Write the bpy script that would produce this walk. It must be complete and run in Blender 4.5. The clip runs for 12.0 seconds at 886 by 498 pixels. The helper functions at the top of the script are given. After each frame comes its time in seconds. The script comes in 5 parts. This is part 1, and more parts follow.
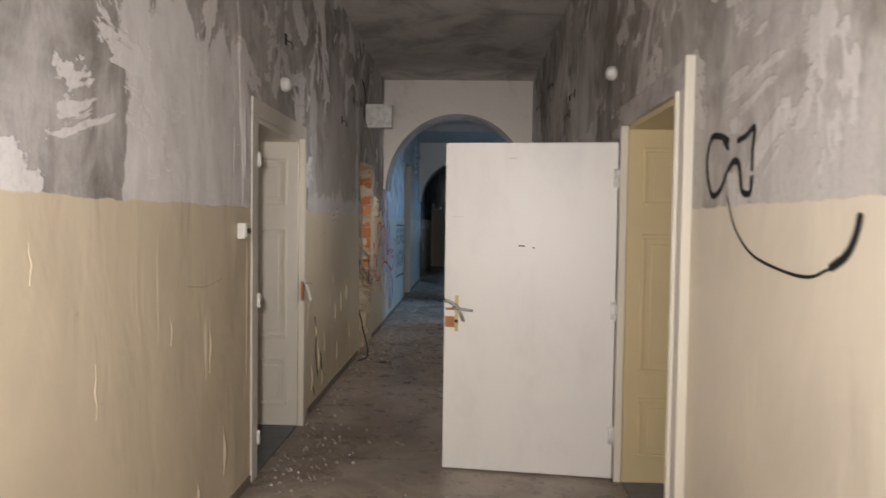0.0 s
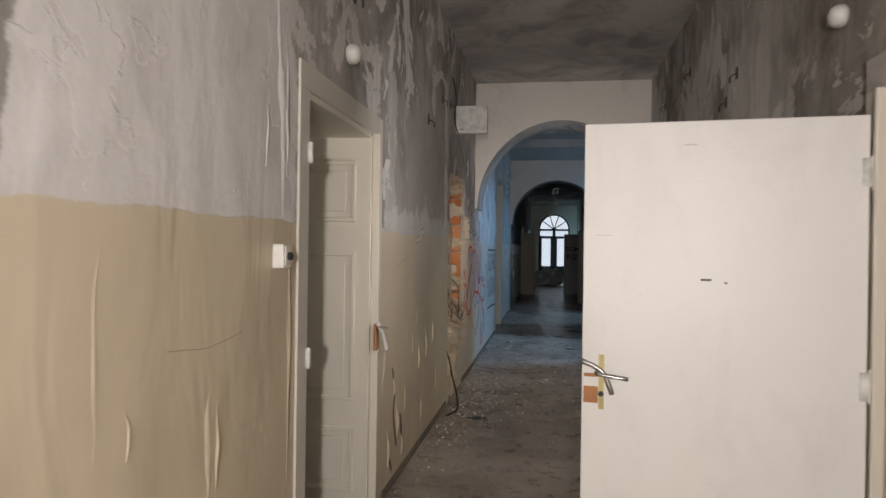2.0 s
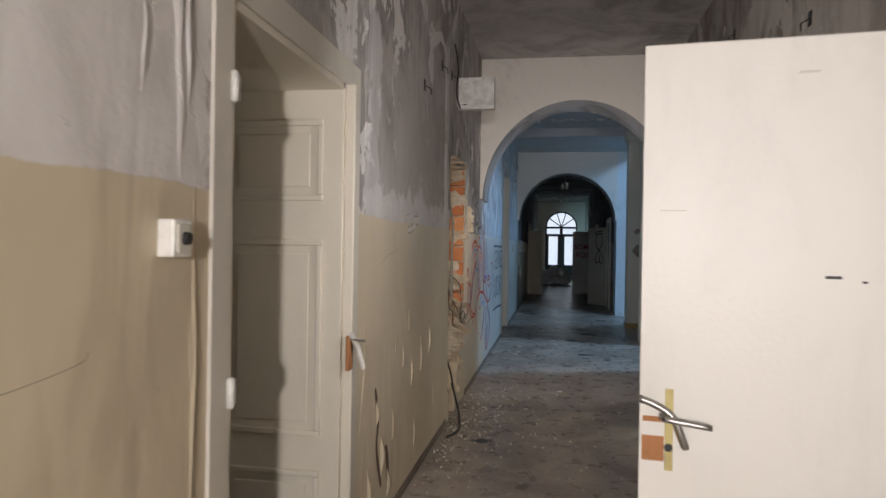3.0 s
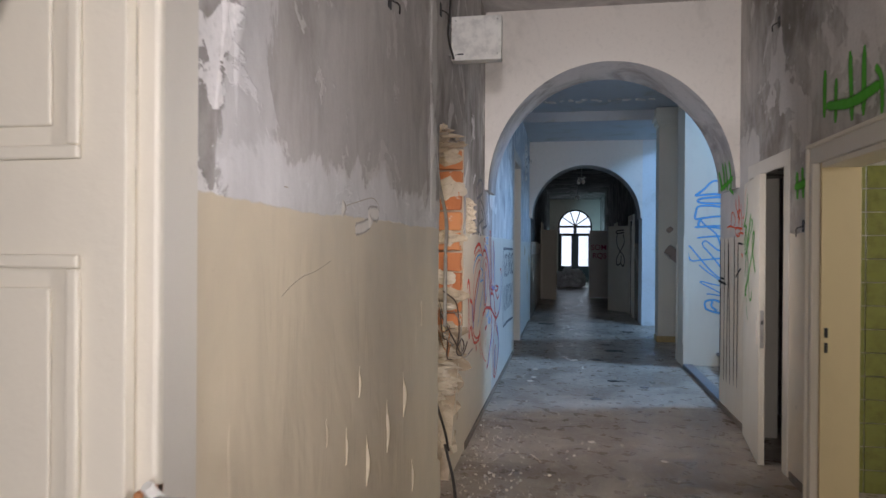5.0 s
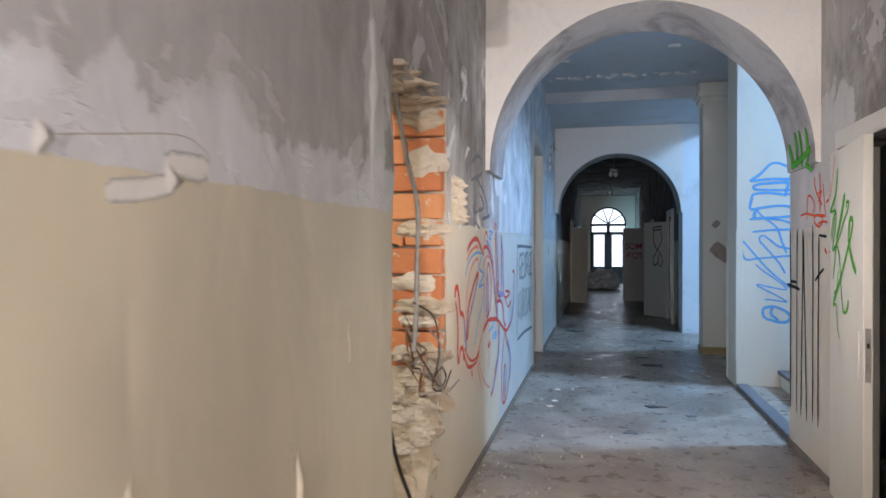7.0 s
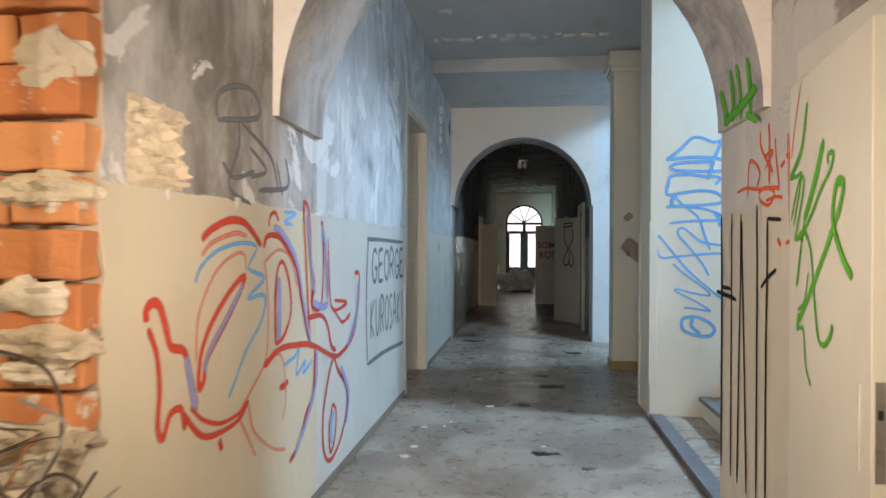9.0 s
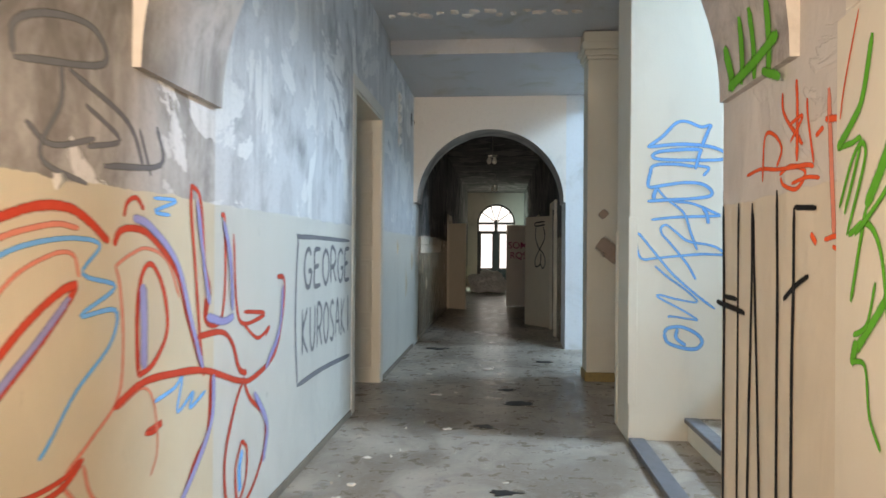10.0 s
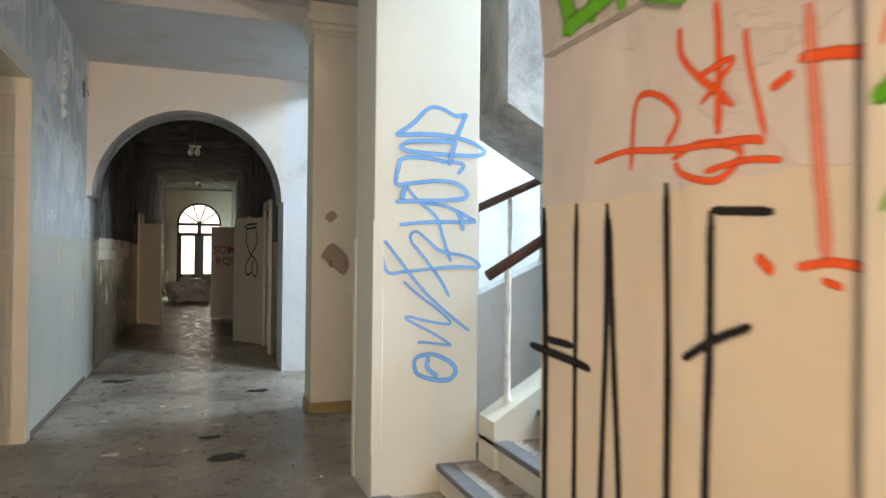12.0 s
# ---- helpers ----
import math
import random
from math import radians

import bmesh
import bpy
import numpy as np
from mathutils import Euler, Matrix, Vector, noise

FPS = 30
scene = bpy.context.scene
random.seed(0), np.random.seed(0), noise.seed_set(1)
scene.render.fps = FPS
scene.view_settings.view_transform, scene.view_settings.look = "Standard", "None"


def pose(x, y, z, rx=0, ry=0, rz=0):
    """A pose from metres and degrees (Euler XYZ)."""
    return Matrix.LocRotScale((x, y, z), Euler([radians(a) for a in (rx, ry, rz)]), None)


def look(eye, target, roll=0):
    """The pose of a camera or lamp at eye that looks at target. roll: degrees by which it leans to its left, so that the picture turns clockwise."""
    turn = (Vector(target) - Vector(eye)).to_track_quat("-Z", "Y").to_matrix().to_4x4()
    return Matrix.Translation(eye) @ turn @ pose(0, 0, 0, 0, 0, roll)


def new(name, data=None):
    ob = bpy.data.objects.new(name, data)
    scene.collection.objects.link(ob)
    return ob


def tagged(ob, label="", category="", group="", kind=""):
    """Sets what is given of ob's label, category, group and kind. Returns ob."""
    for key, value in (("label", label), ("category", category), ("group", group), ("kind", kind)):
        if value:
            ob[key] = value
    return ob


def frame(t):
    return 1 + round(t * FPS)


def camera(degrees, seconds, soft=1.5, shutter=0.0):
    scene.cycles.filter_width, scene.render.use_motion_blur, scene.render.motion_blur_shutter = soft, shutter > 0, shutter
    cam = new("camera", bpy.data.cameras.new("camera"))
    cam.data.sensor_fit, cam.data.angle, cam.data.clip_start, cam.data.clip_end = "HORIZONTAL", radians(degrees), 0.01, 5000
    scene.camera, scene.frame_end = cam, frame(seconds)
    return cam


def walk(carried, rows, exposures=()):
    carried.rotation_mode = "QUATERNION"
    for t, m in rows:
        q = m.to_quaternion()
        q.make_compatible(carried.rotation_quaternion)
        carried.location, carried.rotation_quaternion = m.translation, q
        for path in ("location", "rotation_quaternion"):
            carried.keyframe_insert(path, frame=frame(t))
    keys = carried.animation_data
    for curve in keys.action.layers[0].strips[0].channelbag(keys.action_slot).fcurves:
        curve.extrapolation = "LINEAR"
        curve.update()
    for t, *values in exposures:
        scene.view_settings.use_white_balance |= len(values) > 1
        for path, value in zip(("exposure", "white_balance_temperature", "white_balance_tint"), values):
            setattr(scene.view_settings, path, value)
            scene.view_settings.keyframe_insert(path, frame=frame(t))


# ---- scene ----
cam = camera(66.5, 12.0, shutter=0.5)
PATH = [
    (0, (0.309, 1.003, 1.589), (0.24, 3.001, 1.513), 0.8),
    (0.5, (0.189, 1.226, 1.59), (0.039, 3.221, 1.559), 0.9),
    (1, (0.126, 1.596, 1.582), (-0.08, 3.585, 1.571), 0.8),
    (1.5, (0.113, 1.97, 1.568), (-0.16, 3.951, 1.561), 0.8),
    (2, (0.037, 2.397, 1.57), (-0.279, 4.372, 1.566), 0.8),
    (2.5, (-0.022, 2.834, 1.53), (-0.343, 4.808, 1.524), 0.8),
    (3, (-0.068, 3.329, 1.52), (-0.398, 5.302, 1.513), 0.9),
    (3.2, (-0.083, 3.529, 1.512), (-0.429, 5.498, 1.507), 1.1),
    (5, (-0.217, 5.061, 1.558), (-0.576, 7.028, 1.552), 0.4),
    (5.5, (-0.262, 5.384, 1.547), (-0.659, 7.344, 1.544), 0.2),
    (6, (-0.244, 5.722, 1.531), (-0.707, 7.668, 1.527), 0.2),
    (6.5, (-0.194, 6.059, 1.526), (-0.673, 8.001, 1.523), 0.1),
    (8.3, (0.063, 7.627, 1.47), (-0.236, 9.604, 1.468), 0.3),
    (8.5, (0.119, 7.83, 1.459), (-0.163, 9.81, 1.458), 0.4),
    (9, (0.222, 8.294, 1.47), (-0.02, 10.279, 1.469), 0.3),
    (9.5, (0.262, 8.716, 1.491), (0.041, 10.703, 1.491), 0.4),
    (10, (0.317, 9.115, 1.464), (0.15, 11.108, 1.465), 0.4),
    (10.5, (0.367, 9.338, 1.488), (0.364, 11.338, 1.496), 0.5),
    (11, (0.378, 9.543, 1.494), (0.807, 11.496, 1.508), 0.6),
    (11.5, (0.319, 9.838, 1.475), (0.967, 11.73, 1.488), 0.6),
    (12, (0.323, 10.33, 1.516), (0.991, 12.215, 1.533), 0.6),
]
walk(cam, [(t, look(eye, target, roll)) for t, eye, target, roll in PATH],
     [(0, -0.68, 6250, 14), (1.5, -0.55, 6250, 14), (3.0, -0.28, 6200, 14), (5.0, 0.18, 5950, 17), (6.5, 0.68, 5850, 17), (8.5, 0.9, 7100, 15), (9.5, 0.98, 7900, 17), (10.0, 1.08, 8500, 19), (10.5, 1.0, 10000, 25), (11.0, 0.78, 9900, 24), (11.5, 0.9, 9900, 23), (12.0, 1.27, 9800, 23)])

# ---------- world, sun, large lights ----------
world = bpy.data.worlds.new("sky")
scene.world = world
world.use_nodes = True
wn = world.node_tree
sky = wn.nodes.new("ShaderNodeTexSky")
sky.sky_type, sky.sun_disc = 'NISHITA', False
sky.sun_elevation, sky.sun_rotation = radians(40), radians(60)
wn.links.new(sky.outputs[0], wn.nodes["Background"].inputs[0])
wn.nodes["Background"].inputs[1].default_value = 0.1


def area_lamp(name, eye, target, w, h, watts, colour, spread=180):
    d = bpy.data.lights.new(name, 'AREA')
    d.shape, d.size, d.size_y, d.energy, d.color, d.spread = 'RECTANGLE', w, h, watts, colour, radians(spread)
    ob = new(name, d)
    ob.matrix_world = look(eye, target)
    return ob


WARM, COOL = (1.0, 0.94, 0.88), (0.36, 0.64, 1.0)
# unseen fill lamp behind the start, added to brighten the near corridor
area_lamp("near_corridor_fill", (0.15, -2.8, 1.9), (0.15, 5, 1.6), 1.9, 2.4, 20, WARM)
# the visitor's torch, standing at three places of the walk
area_lamp("torch", (0.12, 1.1, 1.72), (0.2, 8, 1.5), 0.12, 0.12, 104, WARM, 160)
area_lamp("torch", (0.12, 5.75, 1.7), (-0.6, 9.5, 1.6), 0.12, 0.12, 16, WARM, 160)
area_lamp("torch", (0.0, 9.5, 1.66), (0.2, 13.5, 1.2), 0.12, 0.12, 16, WARM, 150)
# daylight from the stairwell windows, the far door and the far and tiled rooms
area_lamp("stair_window_light", (5.9, 13.55, 5.3), (0.1, 13.4, 0.2), 1.0, 1.4, 500, COOL)
area_lamp("stair_window_light", (5.9, 18.5, 5.3), (0.1, 18.2, 0.2), 1.0, 1.4, 250, COOL)
area_lamp("far_door_light", (0.16, 36.2, 1.9), (0.16, 20, 0.9), 1.2, 2.4, 4, (0.8, 0.92, 1.0))
area_lamp("far_room_light", (-1.95, 33.6, 1.8), (0.6, 36.4, 1.6), 0.8, 1.5, 75, (0.5, 0.9, 1.0))
area_lamp("tiled_room_light", (4.0, 8.6, 2.3), (1.5, 9.1, 1.0), 1.0, 1.2, 45, (1.0, 0.95, 0.8))
# unseen fill lamp, added so the room behind the hole shows
area_lamp("broken_room_fill", (-1.7, 8.2, 2.9), (-2.1, 10.2, 1.2), 0.6, 0.6, 22, (1.0, 0.93, 0.75))

# ---------- materials ----------


class Nodes:
    """A small wrapper round a node material."""

    def __init__(self, name, rough=0.8, metal=0.0, spec=0.5):
        self.m = bpy.data.materials.new(name)
        self.m.use_nodes = True
        self.t = self.m.node_tree
        self.b = self.t.nodes["Principled BSDF"]
        self.b.inputs["Roughness"].default_value = rough
        self.b.inputs["Metallic"].default_value = metal
        self.b.inputs["Specular IOR Level"].default_value = spec
        self.pos = self.t.nodes.new("ShaderNodeNewGeometry").outputs["Position"]

    def put(self, sock, v):
        if hasattr(v, "is_output"):
            self.t.links.new(v, sock)
        else:
            sock.default_value = v if not isinstance(v, tuple) or len(v) == 4 or sock.type == 'VECTOR' else (*v, 1)

    def noise(self, scale, detail=4, rough=0.6, stretch=(1, 1, 1), warp=0.0):
        mp = self.t.nodes.new("ShaderNodeMapping")
        mp.inputs["Scale"].default_value = stretch
        self.t.links.new(self.pos, mp.inputs["Vector"])
        n = self.t.nodes.new("ShaderNodeTexNoise")
        n.inputs["Scale"].default_value, n.inputs["Detail"].default_value = scale, detail
        n.inputs["Roughness"].default_value, n.inputs["Distortion"].default_value = rough, warp
        self.t.links.new(mp.outputs[0], n.inputs["Vector"])
        return n.outputs["Fac"]

    def steps(self, v, lo, hi):
        n = self.t.nodes.new("ShaderNodeMapRange")
        n.interpolation_type = 'SMOOTHSTEP'
        self.put(n.inputs[0], v)
        n.inputs[1].default_value, n.inputs[2].default_value = lo, hi
        return n.outputs[0]

    def math(self, op, a, b=0.0):
        n = self.t.nodes.new("ShaderNodeMath")
        n.operation = op
        self.put(n.inputs[0], a)
        self.put(n.inputs[1], b)
        return n.outputs[0]

    def mix(self, f, a, b):
        n = self.t.nodes.new("ShaderNodeMix")
        n.data_type = 'RGBA'
        self.put(n.inputs["Factor"], f)
        self.put(n.inputs[6], a)
        self.put(n.inputs[7], b)
        return n.outputs[2]

    def axis(self, i):
        n = self.t.nodes.new("ShaderNodeSeparateXYZ")
        self.t.links.new(self.pos, n.inputs[0])
        return n.outputs[i]

    def rand(self):
        return self.t.nodes.new("ShaderNodeObjectInfo").outputs["Random"]

    def island(self):
        return self.t.nodes.new("ShaderNodeNewGeometry").outputs["Random Per Island"]

    def colour(self, v):
        self.put(self.b.inputs["Base Color"], v)
        return self

    def rough(self, v):
        self.put(self.b.inputs["Roughness"], v)
        return self

    def bump(self, h, depth, strength=1.0):
        n = self.t.nodes.new("ShaderNodeBump")
        n.inputs["Distance"].default_value, n.inputs["Strength"].default_value = depth, strength
        self.put(n.inputs["Height"], h)
        self.t.links.new(n.outputs[0], self.b.inputs["Normal"])
        return self


def two_tone(name, low, dark, light, bare, dado=1.665, stain=(0.42, 0.62), gloss=0.38, smooth=None, patches=()):
    """Old wall: oil-paint dado below, distemper with damp stains, flaked layers and bare plaster above."""
    n = Nodes(name)
    big, mid, fine = n.noise(0.8, 5, 0.62, warp=0.6), n.noise(4.5, 6, 0.65, (1, 1, 0.55), 0.5), n.noise(45, 4, 0.6)
    up = n.mix(n.steps(n.math('ADD', n.math('MULTIPLY', big, 0.62), n.math('MULTIPLY', mid, 0.38)), *stain), light, dark)
    up = n.mix(n.math('MULTIPLY', n.steps(n.noise(2.6, 8, 0.68, (1, 1, 0.6), 0.8), 0.5, 0.62), 0.55), up, tuple((p + q) * 0.5 for p, q in zip(dark, light)))
    flake = n.noise(1.5, 8, 0.62, warp=0.9)
    f1 = n.steps(flake, 0.54, 0.552)
    up = n.mix(f1, up, bare)
    up = n.mix(n.math('MULTIPLY', n.steps(fine, 0.45, 0.8), 0.25), up, dark)
    drip = n.steps(n.noise(3.0, 4, 0.55, (4, 4, 0.35)), 0.5, 0.75)
    up = n.mix(n.math('MULTIPLY', drip, 0.3), up, dark)
    if smooth:
        # a later, smoother coat between two upright joints
        e = n.math('ADD', n.axis(1), n.math('MULTIPLY', n.math('SUBTRACT', n.noise(2.4, 7, 0.65), 0.5), 0.35))
        g = n.math('MULTIPLY', n.steps(e, smooth[0] - 0.01, smooth[0] + 0.01), n.math('SUBTRACT', 1.0, n.steps(e, smooth[1] - 0.01, smooth[1] + 0.01)))
        top = n.math('SUBTRACT', 1.0, n.steps(n.math('ADD', n.axis(2), n.math('MULTIPLY', flake, 1.2)), 3.05, 3.09))
        up = n.mix(n.math('MULTIPLY', n.math('MULTIPLY', g, top), 0.92), up, n.mix(n.math('MULTIPLY', n.steps(mid, 0.35, 0.75), 0.5), tuple(c * 1.04 for c in bare), light))
    wob = n.math('MULTIPLY', n.math('SUBTRACT', n.noise(3.1, 8, 0.68, (1, 1, 0.7), 0.6), 0.5), 0.55)
    for y0, y1, z0, z1, tone, k in patches:
        py, pz = n.math('ADD', n.axis(1), wob), n.math('ADD', n.axis(2), wob)
        g = n.math('MULTIPLY', n.steps(py, y0 - 0.012, y0 + 0.012), n.math('SUBTRACT', 1.0, n.steps(py, y1 - 0.012, y1 + 0.012)))
        g = n.math('MULTIPLY', g, n.math('MULTIPLY', n.steps(pz, z0 - 0.04, z0 + 0.04), n.math('SUBTRACT', 1.0, n.steps(pz, z1 - 0.012, z1 + 0.012))))
        up = n.mix(n.math('MULTIPLY', g, k), up, n.mix(n.math('MULTIPLY', n.steps(mid, 0.3, 0.75), 0.5), tone, tuple(c * 0.72 for c in tone)))
    lo = n.mix(n.math('MULTIPLY', n.steps(n.noise(1.4, 6, 0.6, (1, 1, 0.8), 0.5), 0.4, 0.72), 0.45), low, tuple(c * 0.75 for c in low))
    lo = n.mix(n.math('MULTIPLY', n.steps(n.noise(47, 4, 0.6, warp=0.8), 0.7, 0.78), 0.35), lo, (0.12, 0.1, 0.07))
    lo = n.mix(n.math('MULTIPLY', n.steps(n.noise(2.0, 8, 0.7, (1, 1, 0.8), 1.5), 0.66, 0.68), 0.5), lo, tuple(c * 0.6 for c in low))
    edge = n.math('ADD', n.axis(2), n.math('MULTIPLY', n.math('SUBTRACT', n.noise(3.2, 7, 0.65), 0.5), 0.07))
    f = n.steps(edge, dado - 0.004, dado + 0.004)
    n.colour(n.mix(f, lo, up))
    n.rough(n.math('ADD', n.math('MULTIPLY', f, 0.88 - gloss), n.math('ADD', gloss, n.math('MULTIPLY', mid, 0.12))))
    wrinkle = n.math('MULTIPLY', n.noise(1.5, 3, 0.5, (1.6, 1.6, 0.8), 0.6), 1.3)
    wrinkle = n.math('ADD', wrinkle, n.math('MULTIPLY', n.noise(4.2, 3, 0.5, (1, 1, 0.4), 0.8), 0.6))
    h = n.math('ADD', wrinkle, n.math('MULTIPLY', n.math('MULTIPLY', n.math('ADD', mid, n.math('MULTIPLY', fine, 0.2)), f), 0.38))
    h = n.math('ADD', h, n.math('ADD', n.math('MULTIPLY', f, -0.25), n.math('MULTIPLY', n.math('MULTIPLY', f1, f), 0.18)))
    return n.bump(h, 0.022, 0.65).m


def painted(name, c, rough=0.4, wear=0.35, dirt=(0.2, 0.16, 0.1)):
    n = Nodes(name, rough)
    g = n.noise(3.5, 6, 0.65, (1, 1, 0.5), 0.4)
    col = n.mix(n.math('MULTIPLY', n.steps(g, 0.45, 0.8), wear), c, tuple(x * 0.7 for x in c))
    col = n.mix(n.math('MULTIPLY', n.steps(n.noise(23, 5, 0.6, warp=0.6), 0.7, 0.8), wear * 0.6), col, dirt)
    n.colour(col).rough(n.math('ADD', rough, n.math('MULTIPLY', g, 0.2)))
    return n.bump(n.noise(60, 3), 0.002, 0.4).m


def plaster(name, a, b, lo=0.42, hi=0.68, rough=0.85, depth=0.01):
    n = Nodes(name, rough)
    g = n.noise(1.6, 7, 0.65, warp=0.7)
    col = n.mix(n.steps(g, lo, hi), a, b)
    col = n.mix(n.math('MULTIPLY', n.steps(n.noise(28, 4), 0.5, 0.75), 0.3), col, b)
    n.colour(col)
    return n.bump(n.math('ADD', n.noise(9, 6, 0.65), n.math('MULTIPLY', n.noise(60, 3), 0.3)), depth, 0.6).m


def plain(name, c, rough=0.5, metal=0.0):
    n = Nodes(name, rough, metal)
    g = n.noise(14, 4)
    n.colour(n.mix(n.steps(g, 0.4, 0.75), c, tuple(x * 0.7 for x in c)))
    return n.bump(n.noise(120, 2), 0.001, 0.3).m


def spray(name, c):
    """Sprayed paint: dense along the line's middle, thinning to a speckled edge."""
    n = Nodes(name, 0.7, 0.0, 0.15)
    n.colour(n.mix(n.math('MULTIPLY', n.steps(n.noise(22, 5), 0.35, 0.75), 0.4), c, tuple(min(1, x * 1.2 + 0.02) for x in c)))
    uv = n.t.nodes.new("ShaderNodeUVMap")
    uv.uv_map = "across"
    sep = n.t.nodes.new("ShaderNodeSeparateXYZ")
    n.t.links.new(uv.outputs[0], sep.inputs[0])
    mid = n.math('SUBTRACT', 1.0, n.math('ABSOLUTE', n.math('SUBTRACT', n.math('MULTIPLY', sep.outputs[0], 2.0), 1.0)))
    edge = n.math('ADD', mid, n.math('MULTIPLY', n.math('SUBTRACT', n.noise(110, 3), 0.5), 0.5))
    n.put(n.b.inputs["Alpha"], n.steps(edge, 0.08, 0.62))
    return n.m


def marker(name, c):
    n = Nodes(name, 0.6, 0.0, 0.2)
    n.colour(n.mix(n.math('MULTIPLY', n.steps(n.noise(22, 5), 0.4, 0.7), 0.5), c, tuple(min(1, x + 0.12) for x in c)))
    return n.m


M_INKPINK = marker("magenta_letter_paint", (0.5, 0.1, 0.2))
M_WALL = two_tone("corridor_wall_paint", (0.61, 0.52, 0.37), (0.19, 0.17, 0.15), (0.50, 0.47, 0.44), (0.68, 0.65, 0.62), smooth=(3.5, 4.98),
                  patches=((6.5, 9.15, 1.6, 1.83, (0.64, 0.62, 0.6), 0.85), (6.75, 8.85, 1.83, 2.62, (0.42, 0.39, 0.355), 0.65), (8.78, 8.98, 1.75, 3.2, (0.66, 0.64, 0.6), 0.8),
                           (6.5, 6.75, 1.75, 2.7, (0.62, 0.6, 0.58), 0.7)))
M_WALLR = two_tone("corridor_wall_paint_2", (0.64, 0.565, 0.44), (0.20, 0.175, 0.145), (0.48, 0.45, 0.41), (0.56, 0.53, 0.49), smooth=(10.8, 12.9))
M_HALL = two_tone("hall_wall_paint", (0.58, 0.57, 0.51), (0.22, 0.22, 0.22), (0.56, 0.57, 0.57), (0.68, 0.68, 0.66), stain=(0.5, 0.68), gloss=0.3)
# base colours lowered to paint in the far corridor's lack of light
M_FAR_DIMMED = two_tone("far_corridor_dimmed_paint", (0.25, 0.2, 0.145), (0.07, 0.065, 0.06), (0.2, 0.19, 0.18), (0.3, 0.28, 0.26), gloss=0.2)
M_ARCH = plaster("arch_plaster", (0.72, 0.67, 0.60), (0.56, 0.52, 0.46), 0.5, 0.75, 0.85, 0.006)
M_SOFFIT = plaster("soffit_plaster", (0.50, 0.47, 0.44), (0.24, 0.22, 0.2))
M_CEIL = plaster("ceiling_plaster", (0.46, 0.43, 0.40), (0.26, 0.24, 0.22), 0.4, 0.7)
M_HCEIL = plaster("hall_ceiling_plaster", (0.52, 0.53, 0.54), (0.42, 0.41, 0.35), 0.5, 0.75)
M_PIER = painted("pier_cream_paint", (0.70, 0.66, 0.55), 0.5, 0.25)
M_WHITE = painted("door_white_paint", (0.80, 0.77, 0.71), 0.34, 0.32)
M_CREAM = painted("joinery_cream_paint", (0.68, 0.63, 0.52), 0.42, 0.25)
M_REVEAL = painted("ochre_reveal_paint", (0.58, 0.47, 0.26), 0.45, 0.25)
M_CASING = painted("casing_paint", (0.62, 0.58, 0.5), 0.45, 0.3)
M_PLASTIC = plain("white_plastic", (0.78, 0.76, 0.7), 0.4)
M_STEEL = plain("worn_steel", (0.45, 0.43, 0.4), 0.35, 0.9)
M_RUST = plain("bare_wood_rust", (0.45, 0.2, 0.08), 0.8)
M_DARK = plain("dark_bakelite", (0.02, 0.02, 0.02), 0.5)
M_STONE = plain("dark_step_stone", (0.13, 0.13, 0.14), 0.45)
M_RAIL = plain("brown_handrail", (0.10, 0.04, 0.025), 0.35)
M_WIRE = plain("grey_cable", (0.35, 0.32, 0.28), 0.6)
M_WIRE_G = plain("green_cable", (0.03, 0.10, 0.07), 0.5)
M_WIRE_B = plain("black_cable", (0.03, 0.025, 0.02), 0.6)
M_WIRE_BR = plain("brown_cable", (0.10, 0.07, 0.05), 0.6)
M_BLUE, M_RED, M_ORANGE = spray("blue_spray", (0.12, 0.38, 0.72)), spray("red_spray", (0.56, 0.06, 0.03)), spray("orange_spray", (0.75, 0.10, 0.03))
M_GREEN, M_BLACK, M_GREY = spray("green_spray", (0.08, 0.36, 0.03)), spray("black_spray", (0.012, 0.012, 0.012)), spray("grey_spray", (0.16, 0.16, 0.17))
M_SOFTRED = spray("thin_red_spray", (0.66, 0.22, 0.15))
M_BLUEGREY = spray("slate_blue_spray", (0.28, 0.28, 0.5))


def floor_material():
    n = Nodes("dusty_terrazzo", 0.5)
    a, b, c = n.noise(1.3, 7, 0.65, warp=0.8), n.noise(7, 6, 0.7), n.noise(90, 3)
    col = n.mix(n.steps(a, 0.36, 0.68), (0.21, 0.165, 0.125), (0.42, 0.36, 0.295))
    col = n.mix(n.math('MULTIPLY', n.steps(b, 0.52, 0.72), 0.5), col, (0.52, 0.48, 0.42))
    col = n.mix(n.math('MULTIPLY', n.steps(n.noise(2.4, 5, 0.7, warp=1), 0.6, 0.68), 0.4), col, (0.09, 0.075, 0.06))
    col = n.mix(n.math('MULTIPLY', n.steps(c, 0.6, 0.75), 0.4), col, (0.5, 0.47, 0.42))
    n.colour(col).rough(n.math('ADD', 0.2, n.math('MULTIPLY', n.steps(b, 0.35, 0.65), 0.42)))
    return n.bump(n.math('ADD', b, n.math('MULTIPLY', c, 0.3)), 0.006, 0.5).m


M_FLOOR = floor_material()


def brick_material():
    n = Nodes("orange_brick", 0.85)
    col = n.mix(n.rand(), (0.50, 0.17, 0.06), (0.62, 0.27, 0.11))
    col = n.mix(n.steps(n.noise(9, 6, 0.7), 0.58, 0.66), col, (0.58, 0.50, 0.40))
    n.colour(col)
    return n.bump(n.noise(40, 5), 0.006, 0.8).m


